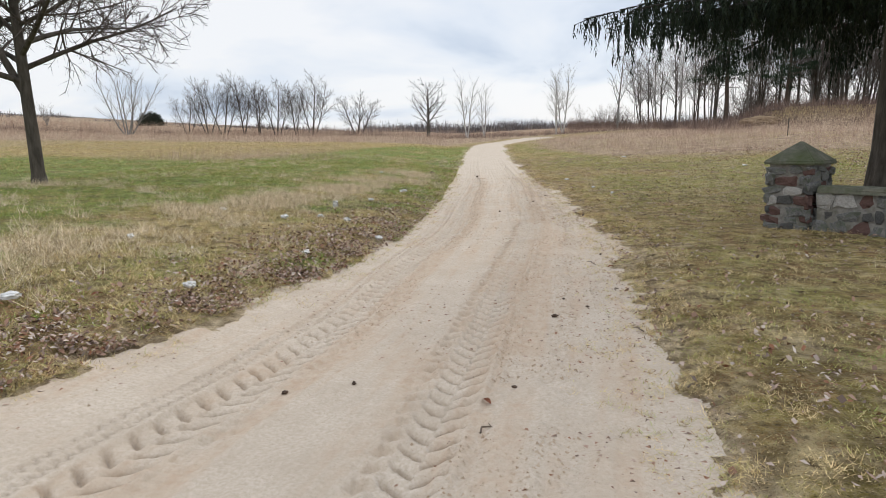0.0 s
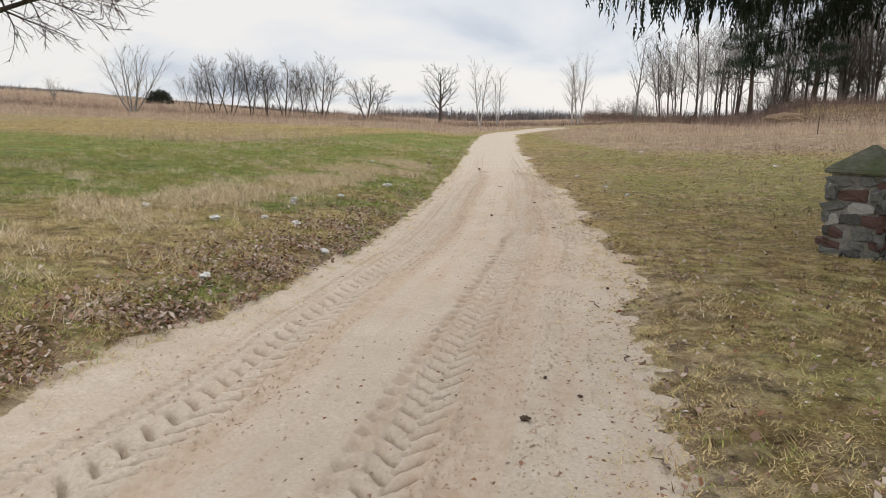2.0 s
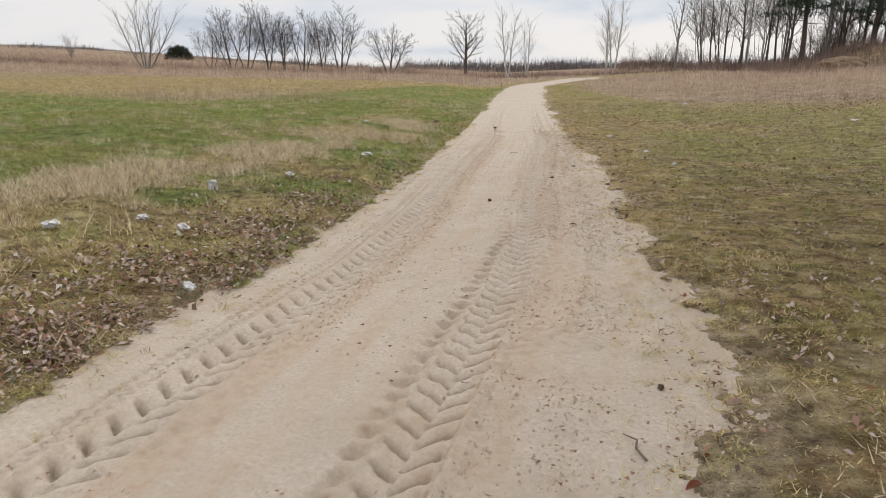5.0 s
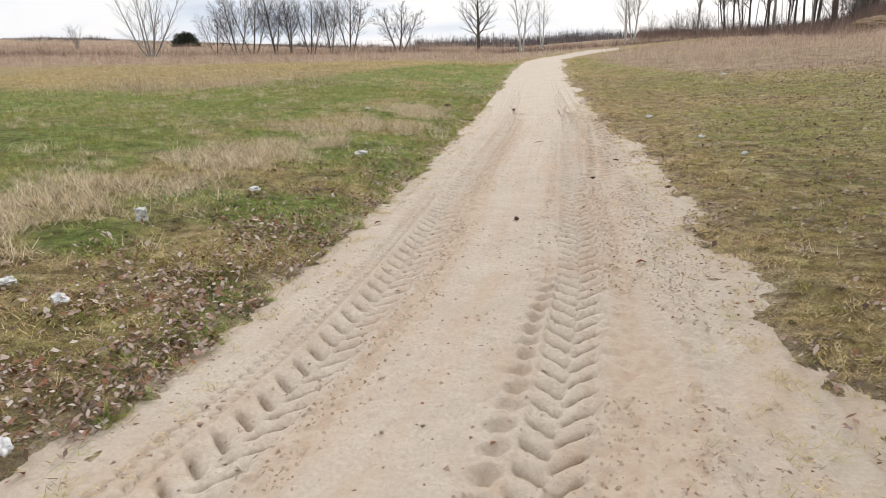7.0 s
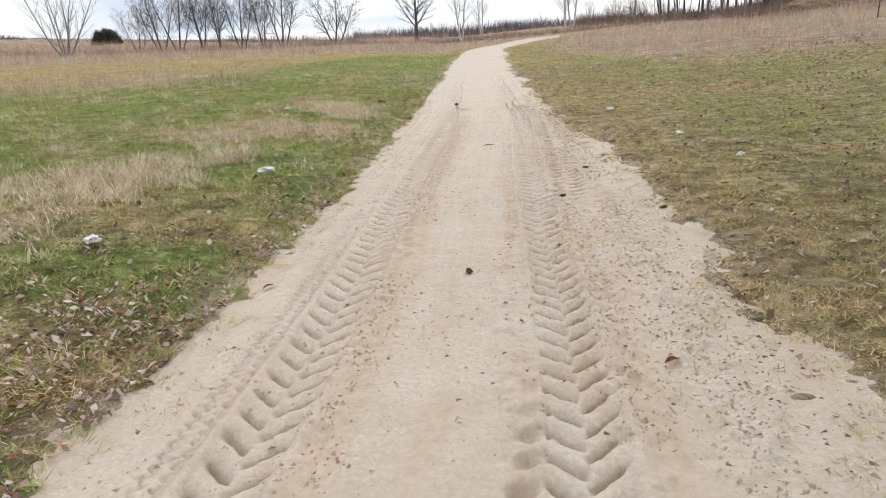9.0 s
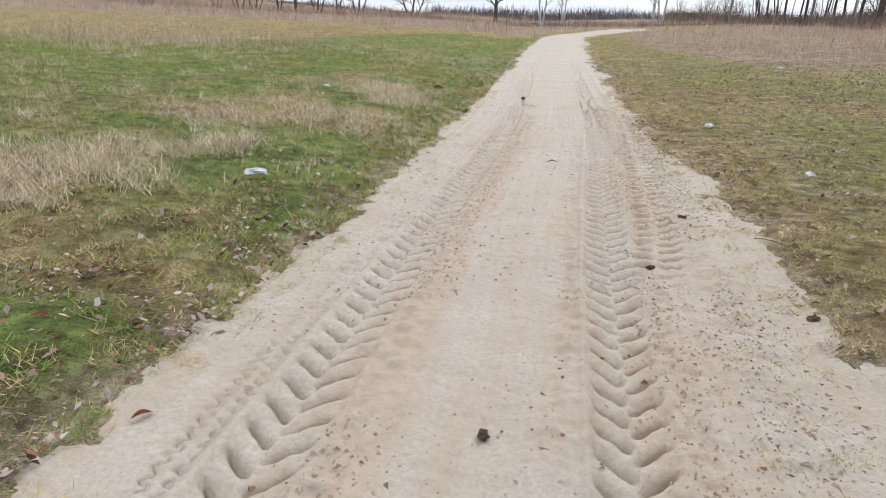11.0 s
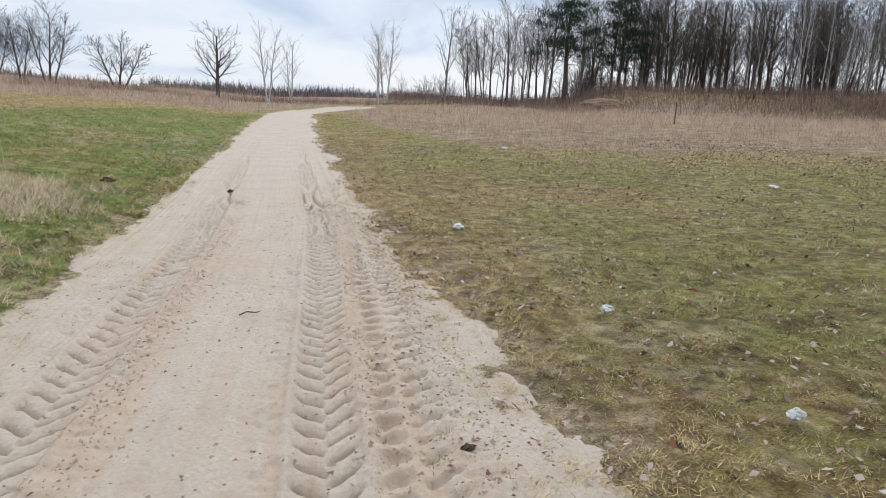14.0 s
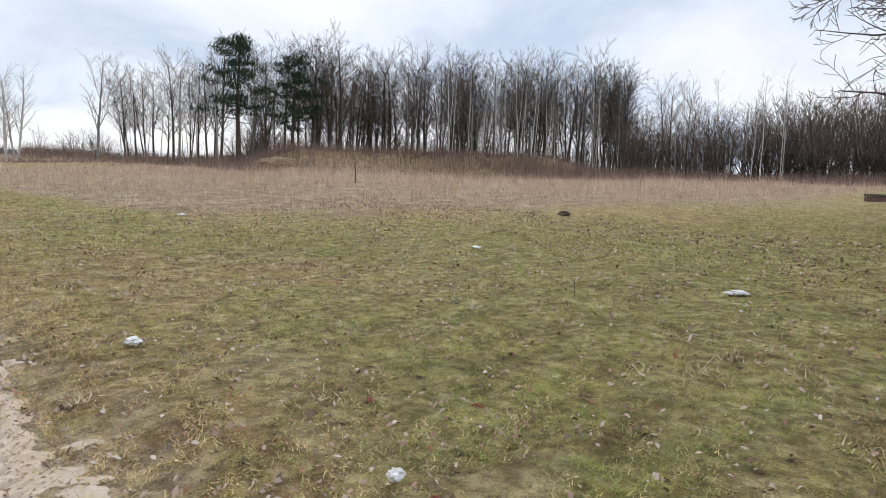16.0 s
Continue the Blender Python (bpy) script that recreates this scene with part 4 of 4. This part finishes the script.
# ---- grass, weeds, thicket, far woods ----
def grow_grass():
    r2 = np.random.default_rng(3)

    def spread(n, x0, x1, y0, y1, follow=True):
        y = r2.uniform(y0, y1, n)
        x = r2.uniform(x0, x1, n)
        if follow:
            l, r = edges(y)
            x = np.where(x < 0, l + x, r + x)
        return x, y

    def lay_blades(name, words, x, y, long, wide, lean, mat, dryness, cover=1.0, category="grass"):
        d = inside_road(x, y)
        keep = d < -0.03 + 0.22 * r2.random(len(x)) ** 4
        keep &= r2.random(len(x)) < cover
        x, y, long, wide, dryness = x[keep], y[keep], long[keep], wide[keep], dryness[keep]
        z = surface(x, y) - 0.005 + (0.03 * r2.random(len(x)) ** 2 if lean > 0.9 else 0)
        tagged(new(name, tri_mesh(name, blades(r2, x, y, z, long, wide, lean), mat, dryness)), words, category, kind="stuff")

    # close turf on both verges
    n = 1050000
    y = r2.uniform(2.6, 29, n)
    l, r = edges(y)
    out = 10.5 * r2.random(n) ** 1.5
    x = np.where(r2.random(n) < 0.5, l - out, r + out)
    g, s, b2 = zones(x, y)
    tuft = 0.55 + 0.9 * fractal(x, y, 0.22, 401)
    right = x > 1.2
    dry = np.clip(0.55 - 0.72 * g + 0.30 * s + 0.95 * (fractal(x, y, 0.38, 403) - 0.5) + 0.7 * (fractal(x, y, 1.4, 417) - 0.5) * (x > 1.2) + 0.55 * (vnoise(x, y, 0.09, 407) - 0.5) + right * (0.30 * smooth(1.3, 0.2, x - edges(y)[1]) + 0.03), 0, 1)
    long = r2.uniform(0.025, 0.085, n) * tuft * np.where(right, 0.85, 1.15)
    clump = smooth(0.38, 0.56, 0.55 * vnoise(x, y, 0.17, 431) + 0.45 * fractal(x, y, 0.5, 433))
    lay_blades("turf_grass", "short matted winter grass, olive green mixed with straw", x, y, long * (0.5 + 0.6 * clump) * np.where(right, 0.8, 1.0), r2.uniform(0.003, 0.0075, n), 1.1, M_BLADE, dry, 0.12 + 0.88 * clump)
    # turf further off
    n = 560000
    x, y = spread(n, -30, 30, 14, 56, False)
    l, r = edges(y)
    out = np.maximum(l - x, x - r)
    clear = (out > 7.5 + 2.5 * r2.random(n)) | (y > 26 + 2.5 * r2.random(n))
    x, y = x[clear], y[clear]
    n = len(x)
    g, s, b2 = zones(x, y)
    dry = np.clip(0.54 - 0.74 * g + 0.34 * s + 0.9 * (fractal(x, y, 1.5, 419) - 0.5) + 0.9 * (fractal(x, y, 0.5, 409) - 0.5), 0, 1)
    lay_blades("field_grass", "rough field grass, green patches between straw", x, y, r2.uniform(0.045, 0.11, n) * (0.6 + 0.8 * fractal(x, y, 0.5, 405)), r2.uniform(0.009, 0.022, n), 1.05, M_BLADE, dry, np.clip(1 - 0.8 * b2, 0, 1) * (0.12 + 0.88 * smooth(0.36, 0.56, 0.6 * vnoise(x, y, 0.4, 435) + 0.4 * vnoise(x, y, 1.1, 437))))
    # straw tufts
    m = 7000
    cx, cy = spread(m, -11, 9, 3, 34)
    g, s, b2 = zones(cx, cy)
    pick = r2.random(m) < np.where(cx < 0.5, 0.8 * smooth(0.42, 0.62, fractal(cx, cy, 1.5, 461)) * (0.35 + 0.65 * s), 0.14 * smooth(0.4, 0.6, fractal(cx, cy, 1.1, 463)))
    cx, cy = cx[pick], cy[pick]
    # a belt of bleached tussocks along the near edge of the green field, and round the tree's foot
    m = 1900
    by = r2.uniform(5.5, 24, m)
    bx = edges(by)[0] - np.interp(by, [6, 12, 17, 22], [3.3, 3.0, 1.9, 1.4]) + r2.normal(0, 0.55, m)
    some = r2.random(m) < smooth(0.44, 0.58, fractal(bx, by, 1.1, 465))
    cx = np.concatenate([cx, bx[some], -9.05 + r2.normal(0, 0.7, 70)])
    cy = np.concatenate([cy, by[some], 14.7 + r2.normal(0, 0.45, 70)])
    k = 44
    x = np.repeat(cx, k) + r2.normal(0, 0.075, len(cx) * k)
    y = np.repeat(cy, k) + r2.normal(0, 0.075, len(cx) * k)
    size = np.repeat(r2.uniform(0.5, 1.2, len(cx)), k)
    tone = np.repeat(r2.uniform(0.72, 1.1, len(cx)), k)
    lay_blades("straw_tufts", "bent tufts of dry straw coloured grass", x, y, r2.uniform(0.08, 0.25, len(x)) * size * np.where(x > 1.2, 0.45, 1.0), r2.uniform(0.004, 0.009, len(x)), 0.95, M_STRAW, np.clip(tone + r2.normal(0, 0.10, len(x)), 0, 1))
    # low fresh and mossy cushions among the straw
    m = 9000
    cx, cy = spread(m, -9, 12, 3, 32)
    g, s, b2 = zones(cx, cy)
    pick = r2.random(m) < 0.55 * smooth(0.42, 0.60, fractal(cx, cy, 0.9, 467)) * (1 - b2)
    cx, cy = cx[pick], cy[pick]
    k = 34
    x = np.repeat(cx, k) + r2.normal(0, 0.06, len(cx) * k)
    y = np.repeat(cy, k) + r2.normal(0, 0.06, len(cx) * k)
    tone = np.repeat(r2.uniform(0.0, 0.45, len(cx)) + 0.22 * (cx > 1.2), k)
    lay_blades("green_cushions", "low cushions of fresh olive green grass", x, y, r2.uniform(0.03, 0.085, len(x)) * np.where(x > 1.2, 0.8, 1.1), r2.uniform(0.004, 0.008, len(x)), 1.0, M_FRESH, np.clip(tone + r2.normal(0, 0.08, len(x)), 0, 1))
    # small tufts that creep onto the sand
    m = 1500
    cy = r2.uniform(2.8, 26, m)
    l, r = edges(cy)
    cx = np.where(r2.random(m) < 0.4, l + r2.normal(-0.02, 0.16, m), r + r2.normal(-0.05, 0.22, m))
    k = 26
    x = np.repeat(cx, k) + r2.normal(0, 0.035, m * k)
    y = np.repeat(cy, k) + r2.normal(0, 0.035, m * k)
    d = r2.uniform(0.02, 0.065, m * k)
    z = surface(x, y)
    tagged(new("edge_tufts", tri_mesh("edge_tufts", blades(r2, x, y, z, d, r2.uniform(0.0025, 0.005, m * k), 1.2), M_BLADE, np.clip(np.repeat(r2.uniform(0.35, 1.0, m), k), 0, 1))), "small wiry tufts at the edge of the sand", "grass", kind="stuff")
    # tall brown weeds
    n = 520000
    x = r2.uniform(-75, 95, n)
    y = 20 + 90 * r2.random(n) ** 1.6
    g, s, b2 = zones(x, y)
    b2 = np.maximum(b2, 0.04 * s)
    patch = 0.35 + 0.9 * fractal(x, y, 4.0, 411)
    weedy = 1 - 0.8 * wood_floor(x, y)
    far = np.hypot(x - 1.5, y - 10)
    lay_blades("tall_weeds", "tall dead pinkish brown weeds and dry grass", x, y, (0.12 + 0.88 * r2.random(n) ** 1.3) * patch * (0.2 + 1.25 * smooth(0.32, 0.66, fractal(x, y, 1.2, 413))) * np.where((x < 2) & (y > 56), 1.35, 1.0), r2.uniform(0.006, 0.015, n) * (0.45 + far / 55), 0.75, M_WEED, np.clip(-0.35 + 1.5 * fractal(x, y, 2.2, 415) + 0.5 * (1 - b2), 0, 1), np.clip(b2, 0, 1) * weedy * (0.2 + 0.8 * smooth(0.36, 0.56, fractal(x, y, 1.3, 425))), "weeds")
    # pale dry stems in a clump, and single dead stalks
    n = 3800
    x, y = -9.0 + r2.normal(0, 2.4, n), 29.5 + r2.normal(0, 1.5, n)
    lay_blades("pale_dry_weeds", "clump of pale grey dry weed stems in the field", x, y, 0.15 + 0.75 * r2.random(n) ** 1.6, r2.uniform(0.005, 0.012, n), 0.6, M_WEED, r2.uniform(0.3, 1.0, n), 0.1 + 0.9 * smooth(0.38, 0.58, fractal(x, y, 0.8, 427)), "weeds")
    n = 90
    x, y = spread(n, -9, 12, 8, 34)
    lay_blades("dead_stalks", "thin dark dead weed stalks standing in the grass", x, y, r2.uniform(0.1, 0.32, n), r2.uniform(0.006, 0.010, n), 0.3, M_THICKET, r2.uniform(0, 1, n), 1.0, "weeds")
    # thicket under the wood and along the hedgerow
    n = 150000
    px = r2.uniform(40, 1750, n)
    az = radians(44.9) + np.arctan((px - 784) / 1128)
    far = np.interp(px, FAN_X, FAN_D) + r2.normal(-1.0, 4.0, n) - np.interp(px, [200, 380, 460, 1050, 1200], [0, 8, 15, 15, 2]) * r2.random(n)
    x, y = 2.16 + far * np.sin(az), 15.7 + far * np.cos(az)
    lay_blades("thicket", "dense dark brown thicket at the foot of the wood", x, y, (0.3 + 1.7 * r2.random(n) ** 1.7) * (0.25 + 1.2 * fractal(x, y, 7, 421)), r2.uniform(0.015, 0.045, n), 0.72, M_THICKET, r2.uniform(0, 0.9, n), 1.0, "thicket")
    n = 30000
    x = r2.uniform(-75, 24, n)
    y = 86 + 7 * r2.normal(0, 0.5, n) - 0.05 * np.abs(x)
    lay_blades("hedge_scrub", "low brown scrub along the field hedgerow", x, y, (0.2 + 0.9 * r2.random(n) ** 2) * (0.1 + 1.2 * smooth(0.3, 0.7, fractal(x, y, 6, 431))), r2.uniform(0.012, 0.04, n), 0.8, M_THICKET, r2.uniform(0.2, 1.0, n), 1.0, "scrub")
    n = 16000
    x = r2.uniform(-190, -10, n)
    y = 128 + r2.normal(0, 5, n)
    lay_blades("far_scrub", "low greyish brown scrub along the skyline", x, y, (0.1 + 1.5 * r2.random(n) ** 2) * smooth(0.40, 0.72, fractal(x, y, 16, 451)), r2.uniform(0.08, 0.2, n), 0.85, M_HAZEDWOOD, r2.uniform(0, 1, n), 1.0, "scrub")
    n = 45000
    x = r2.uniform(-25, 260, n)
    y = r2.uniform(190, 250, n)
    lay_blades("far_woods", "hazy dark line of distant woods", x, y, (1.2 + 4.0 * r2.random(n) ** 1.5) * (0.4 + 0.9 * fractal(x, y, 18, 441)), r2.uniform(0.15, 0.45, n), 0.8, M_HAZEDWOOD, r2.uniform(0, 1, n), 1.0, "woods")


grow_grass()


# ---- fallen leaves ----
def scatter_leaves():
    r2 = np.random.default_rng(12)
    n = 120000
    y = r2.uniform(2.8, 34, n)
    l, r = edges(y)
    left = r2.random(n) < 0.5
    out = np.where(left, np.abs(r2.normal(0.05, 0.85, n)), 15 * r2.random(n) ** 1.4 - 0.1)
    x = np.where(left, l - out, r + out)
    heap = smooth(0.40, 0.62, 0.5 * vnoise(x, y, 0.7, 501) + 0.5 * vnoise(x, y, 0.28, 503))
    keep = (inside_road(x, y) < 0.1) & (~left | (r2.random(n) < 0.15 + 0.85 * smooth(17, 11, y))) & (r2.random(n) < 0.16 + 0.84 * heap)
    x, y, left = x[keep], y[keep], left[keep]
    # drift of dark leaves along the edge of the sand
    m = 17000
    dy = 2.8 + 10 * r2.random(m) ** 1.5
    dx = edges(dy)[0] - np.abs(r2.normal(0.08, 0.36, m)) - 0.02
    drift = (inside_road(dx, dy) < -0.02) & (r2.random(m) < 0.12 + 0.88 * smooth(0.42, 0.62, fractal(dx, dy, 0.5, 505)))
    x, y, left = np.concatenate([x, dx[drift]]), np.concatenate([y, dy[drift]]), np.concatenate([left, np.ones(int(drift.sum()), bool)])
    n = len(x)
    z = surface(x, y) + r2.uniform(0.015, 0.055, n)
    a = r2.uniform(0, 6.28, n)
    size = (0.009 + 0.020 * r2.random(n) ** 1.6) * np.where(left, 1.0, 1.0 + 0.06 * np.maximum(x - 5, 0))
    tx, ty = r2.normal(0, 0.45, n), r2.normal(0, 0.45, n)
    u = np.stack([np.cos(a), np.sin(a), tx], 1) * size[:, None]
    v = np.stack([-np.sin(a), np.cos(a), ty], 1) * (size * r2.uniform(0.4, 0.75, n))[:, None]
    c = np.stack([x, y, z], 1)
    curl = np.array([0, 0, 1.0]) * (size * r2.uniform(0.0, 0.35, n))[:, None]
    co = np.stack([c - u, c - v * 0.9 + curl, c + u * 0.9, c + v + curl], 1).reshape(-1, 3)
    dry = np.clip(np.where(left, r2.uniform(0, 1, n) ** 1.4, r2.uniform(0.0, 0.9, n)), 0, 1)
    tagged(new("fallen_leaves", tri_mesh("fallen_leaves", co, M_LEAF, dry, 4)), "curled brown and pale fallen leaves in the verge", "leaves", kind="stuff")


scatter_leaves()


# ---- litter, clods, sticks ----
def crumpled(name, seed, sx, sy, sz, mat):
    bm = bmesh.new()
    bmesh.ops.create_icosphere(bm, subdivisions=3, radius=0.5)
    off = Vector((seed * 3.1, seed * 1.7, 0))
    for v in bm.verts:
        k = noise.noise(v.co * 3.2 + off) * 0.55 + noise.noise(v.co * 7 + off) * 0.3
        v.co *= 1 + 1.25 * k
        v.co.x *= sx
        v.co.y *= sy
        v.co.z *= sz
    me = bpy.data.meshes.new(name)
    bm.to_mesh(me)
    bm.free()
    me.materials.append(mat)
    return me


def place(name, me, x, y, lift, turn, label, category, group=""):
    ob = tagged(new(name, me), label, category, group)
    ob.location = (x, y, ground_z(x, y) + lift)
    ob.rotation_euler = (0, 0, turn)
    return ob


LITTER = [(-2.23, 5.89, 0.14, 0.09), (-1.63, 7.83, 0.15, 0.08), (-1.60, 10.85, 0.16, 0.09), (-2.50, 10.4, 0.16, 0.10), (-1.53, 13.8, 0.18, 0.12), (-0.99, 16.5, 0.22, 0.09),
          (4.02, 21.2, 0.19, 0.13), (4.12, 17.95, 0.11, 0.08), (10.9, 23.6, 0.28, 0.18), (10.4, 18.7, 0.32, 0.15), (8.9, 32.0, 0.3, 0.25), (4.2, 16.3, 0.10, 0.07), (-2.06, 11.03, 0.12, 0.09), (-3.66, 10.98, 0.14, 0.1), (-0.95, 9.55, 0.16, 0.06), (-3.42, 5.25, 0.26, 0.13), (-3.75, 7.97, 0.12, 0.08), (-2.09, 22.4, 0.14, 0.1)]
for i, (x, y, a, b2) in enumerate(LITTER):
    place("litter", crumpled("litter", i, a * 0.8, b2 * 0.85, 0.055, M_PAPER), x, y, 0.05, i * 1.3, "crumpled white paper litter lying in the grass", "litter", "white litter in the grass")
carton = box_mesh("carton", 0.08, 0.05, 0.11, M_PAPER, 0.03)
place("carton", carton, -2.07, 12.6, 0.0, 0.5, "crushed white carton standing in the grass", "litter")
for i, (x, y, s) in enumerate(((2.56, 16.45, 0.06), (1.31, 24.9, 0.09), (1.14, 13.35, 0.055), (0.91, 5.62, 0.05), (2.82, 14.62, 0.07), (1.09, 6.18, 0.03), (1.26, 5.95, 0.03), (0.4, 4.1, 0.03), (-1.0, 4.14, 0.04), (-0.59, 4.24, 0.035), (-0.04, 3.54, 0.03), (2.1, 15.27, 0.05), (1.98, 8.4, 0.04))):
    place("earth_clod", crumpled("earth_clod", 20 + i, s * 1.1, s * 0.7, s * 0.5, M_CLOD), x, y, 0.01, i * 0.9, "small dark clod of earth on the sandy track", "clod", "clods on the track")


def stick(x, y, long, turn, r=0.006):
    w = Wood()
    w.tube([Vector((-long / 2, 0, 0)), Vector((-long * 0.15, 0.02, 0.012)), Vector((long * 0.2, -0.01, 0.006)), Vector((long / 2, 0.03, 0.0))], [r, r * 0.9, r * 0.8, r * 0.4], 5)
    place("dead_stick", w.mesh("dead_stick", M_STICK), x, y, 0.012, turn, "thin broken dead stick lying on the sand", "stick", "sticks on the track")


for x, y, l, a in ((2.15, 6.78, 0.22, 0.1), (1.48, 4.05, 0.10, 0.2), (1.75, 7.87, 0.2, 1.7), (2.13, 7.92, 0.18, 0.9), (2.6, 10.6, 0.16, 0.5), (1.64, 18.52, 0.16, 0.3), (1.7, 6.6, 0.15, 1.2), (2.7, 12.75, 0.3, 0.4), (3.05, 15.9, 0.22, 2.4), (0.2, 3.6, 0.12, 0.9), (1.5, 5.2, 0.11, 1.8)):
    stick(x, y, l, a)
place("dark_wrapper", crumpled("dark_wrapper", 60, 0.17, 0.1, 0.06, M_CLOD), -0.42, 24.6, 0.05, 0.4, "crumpled dark wrapper lying in the verge", "litter")
place("brush_heap", crumpled("brush_heap", 61, 0.55, 0.3, 0.16, M_CLOD), 18.5, 26.9, 0.05, 0.9, "low dark heap of rotten stalks in the field", "heap")


def rust_leaf(x, y, long, turn):
    bm = bmesh.new()
    rows = []
    for i in range(6):
        f = i / 5
        half = long * 0.22 * math.sin(math.pi * min(1, f * 0.92 + 0.06))
        rows.append([bm.verts.new((long * (f - 0.5), k * half, 0.008 + abs(k) * half * 0.5 + 0.01 * math.sin(3 * f))) for k in (-1, 0, 1)])
    for r0, r1 in zip(rows, rows[1:]):
        for k in (0, 1):
            bm.faces.new((r0[k], r0[k + 1], r1[k + 1], r1[k]))
    bmesh.ops.solidify(bm, geom=bm.faces[:], thickness=0.0015)
    me = bpy.data.meshes.new("fallen_leaf")
    bm.to_mesh(me)
    bm.free()
    me.materials.append(M_REDLEAF)
    place("fallen_leaf", me, x, y, 0.008, turn, "curled rust-red fallen leaf on the ground", "leaf", "single rust leaves")


for x, y, l, a in ((0.22, 3.93, 0.08, 2.2), (4.15, 17.7, 0.10, 0.2), (-2.9, 5.6, 0.10, 1.0), (1.9, 7.6, 0.09, 0.5), (-0.16, 13.29, 0.08, 0.7), (-0.92, 13.77, 0.10, 0.1), (4.7, 18.9, 0.11, 1.1), (5.2, 18.4, 0.12, 2.0), (2.0, 12.0, 0.08, 0.3)):
    rust_leaf(x, y, l, a)


# crumbs of sand and bits of bark strewn over the track
def crumbs():
    r2 = np.random.default_rng(44)
    for name, count, small, large, mat, words in (
        ("sand_crumbs", 22000, 0.004, 0.014, M_CRUMB, "loose crumbs of pale sand along the ruts"),
        ("track_debris", 9500, 0.004, 0.02, M_LEAF, "dark bits of leaf and bark strewn on the track"),
    ):
        y = r2.uniform(2.6, 24, count)
        l, r = edges(y)
        x = l + (r - l) * r2.random(count)
        xr, xl = np.interp(y, *TRACK_R), np.interp(y, *TRACK_L)
        if name == "sand_crumbs":
            lane = r2.integers(0, 4, count)
            x = np.select([lane == 0, lane == 1, lane == 2], [xl + 0.25, xr + 0.24, xr + 0.6], x) + r2.normal(0, 0.09, count)
        else:
            x = np.where(r2.random(count) < 0.5, x, r - np.abs(r2.normal(0.1, 0.35, count)))
        keep = (inside_road(x, y) > 0) & (vnoise(x, y, 0.8, 601) > 0.3)
        x, y = x[keep], y[keep]
        n = len(x)
        z = surface(x, y)
        size = small + (large - small) * r2.random(n) ** 2.5
        a = r2.uniform(0, 6.28, n)
        c = np.stack([x, y, z - 0.001], 1)
        flat = 0.35 if name == "track_debris" else 0.9
        base = [c + np.stack([np.cos(a + k * 2.09), np.sin(a + k * 2.09), np.zeros(n)], 1) * (size * r2.uniform(0.7, 1.4, n))[:, None] for k in range(3)]
        top = c + np.stack([r2.normal(0, 0.3, n) * size, r2.normal(0, 0.3, n) * size, size * flat * r2.uniform(0.7, 1.4, n)], 1)
        co = np.stack([base[0], base[1], top, base[1], base[2], top, base[2], base[0], top], 1).reshape(-1, 3)
        dry = np.repeat(r2.uniform(0, 0.7, n), 3)
        tagged(new(name, tri_mesh(name, co, mat, dry)), words, "debris", kind="stuff")


crumbs()
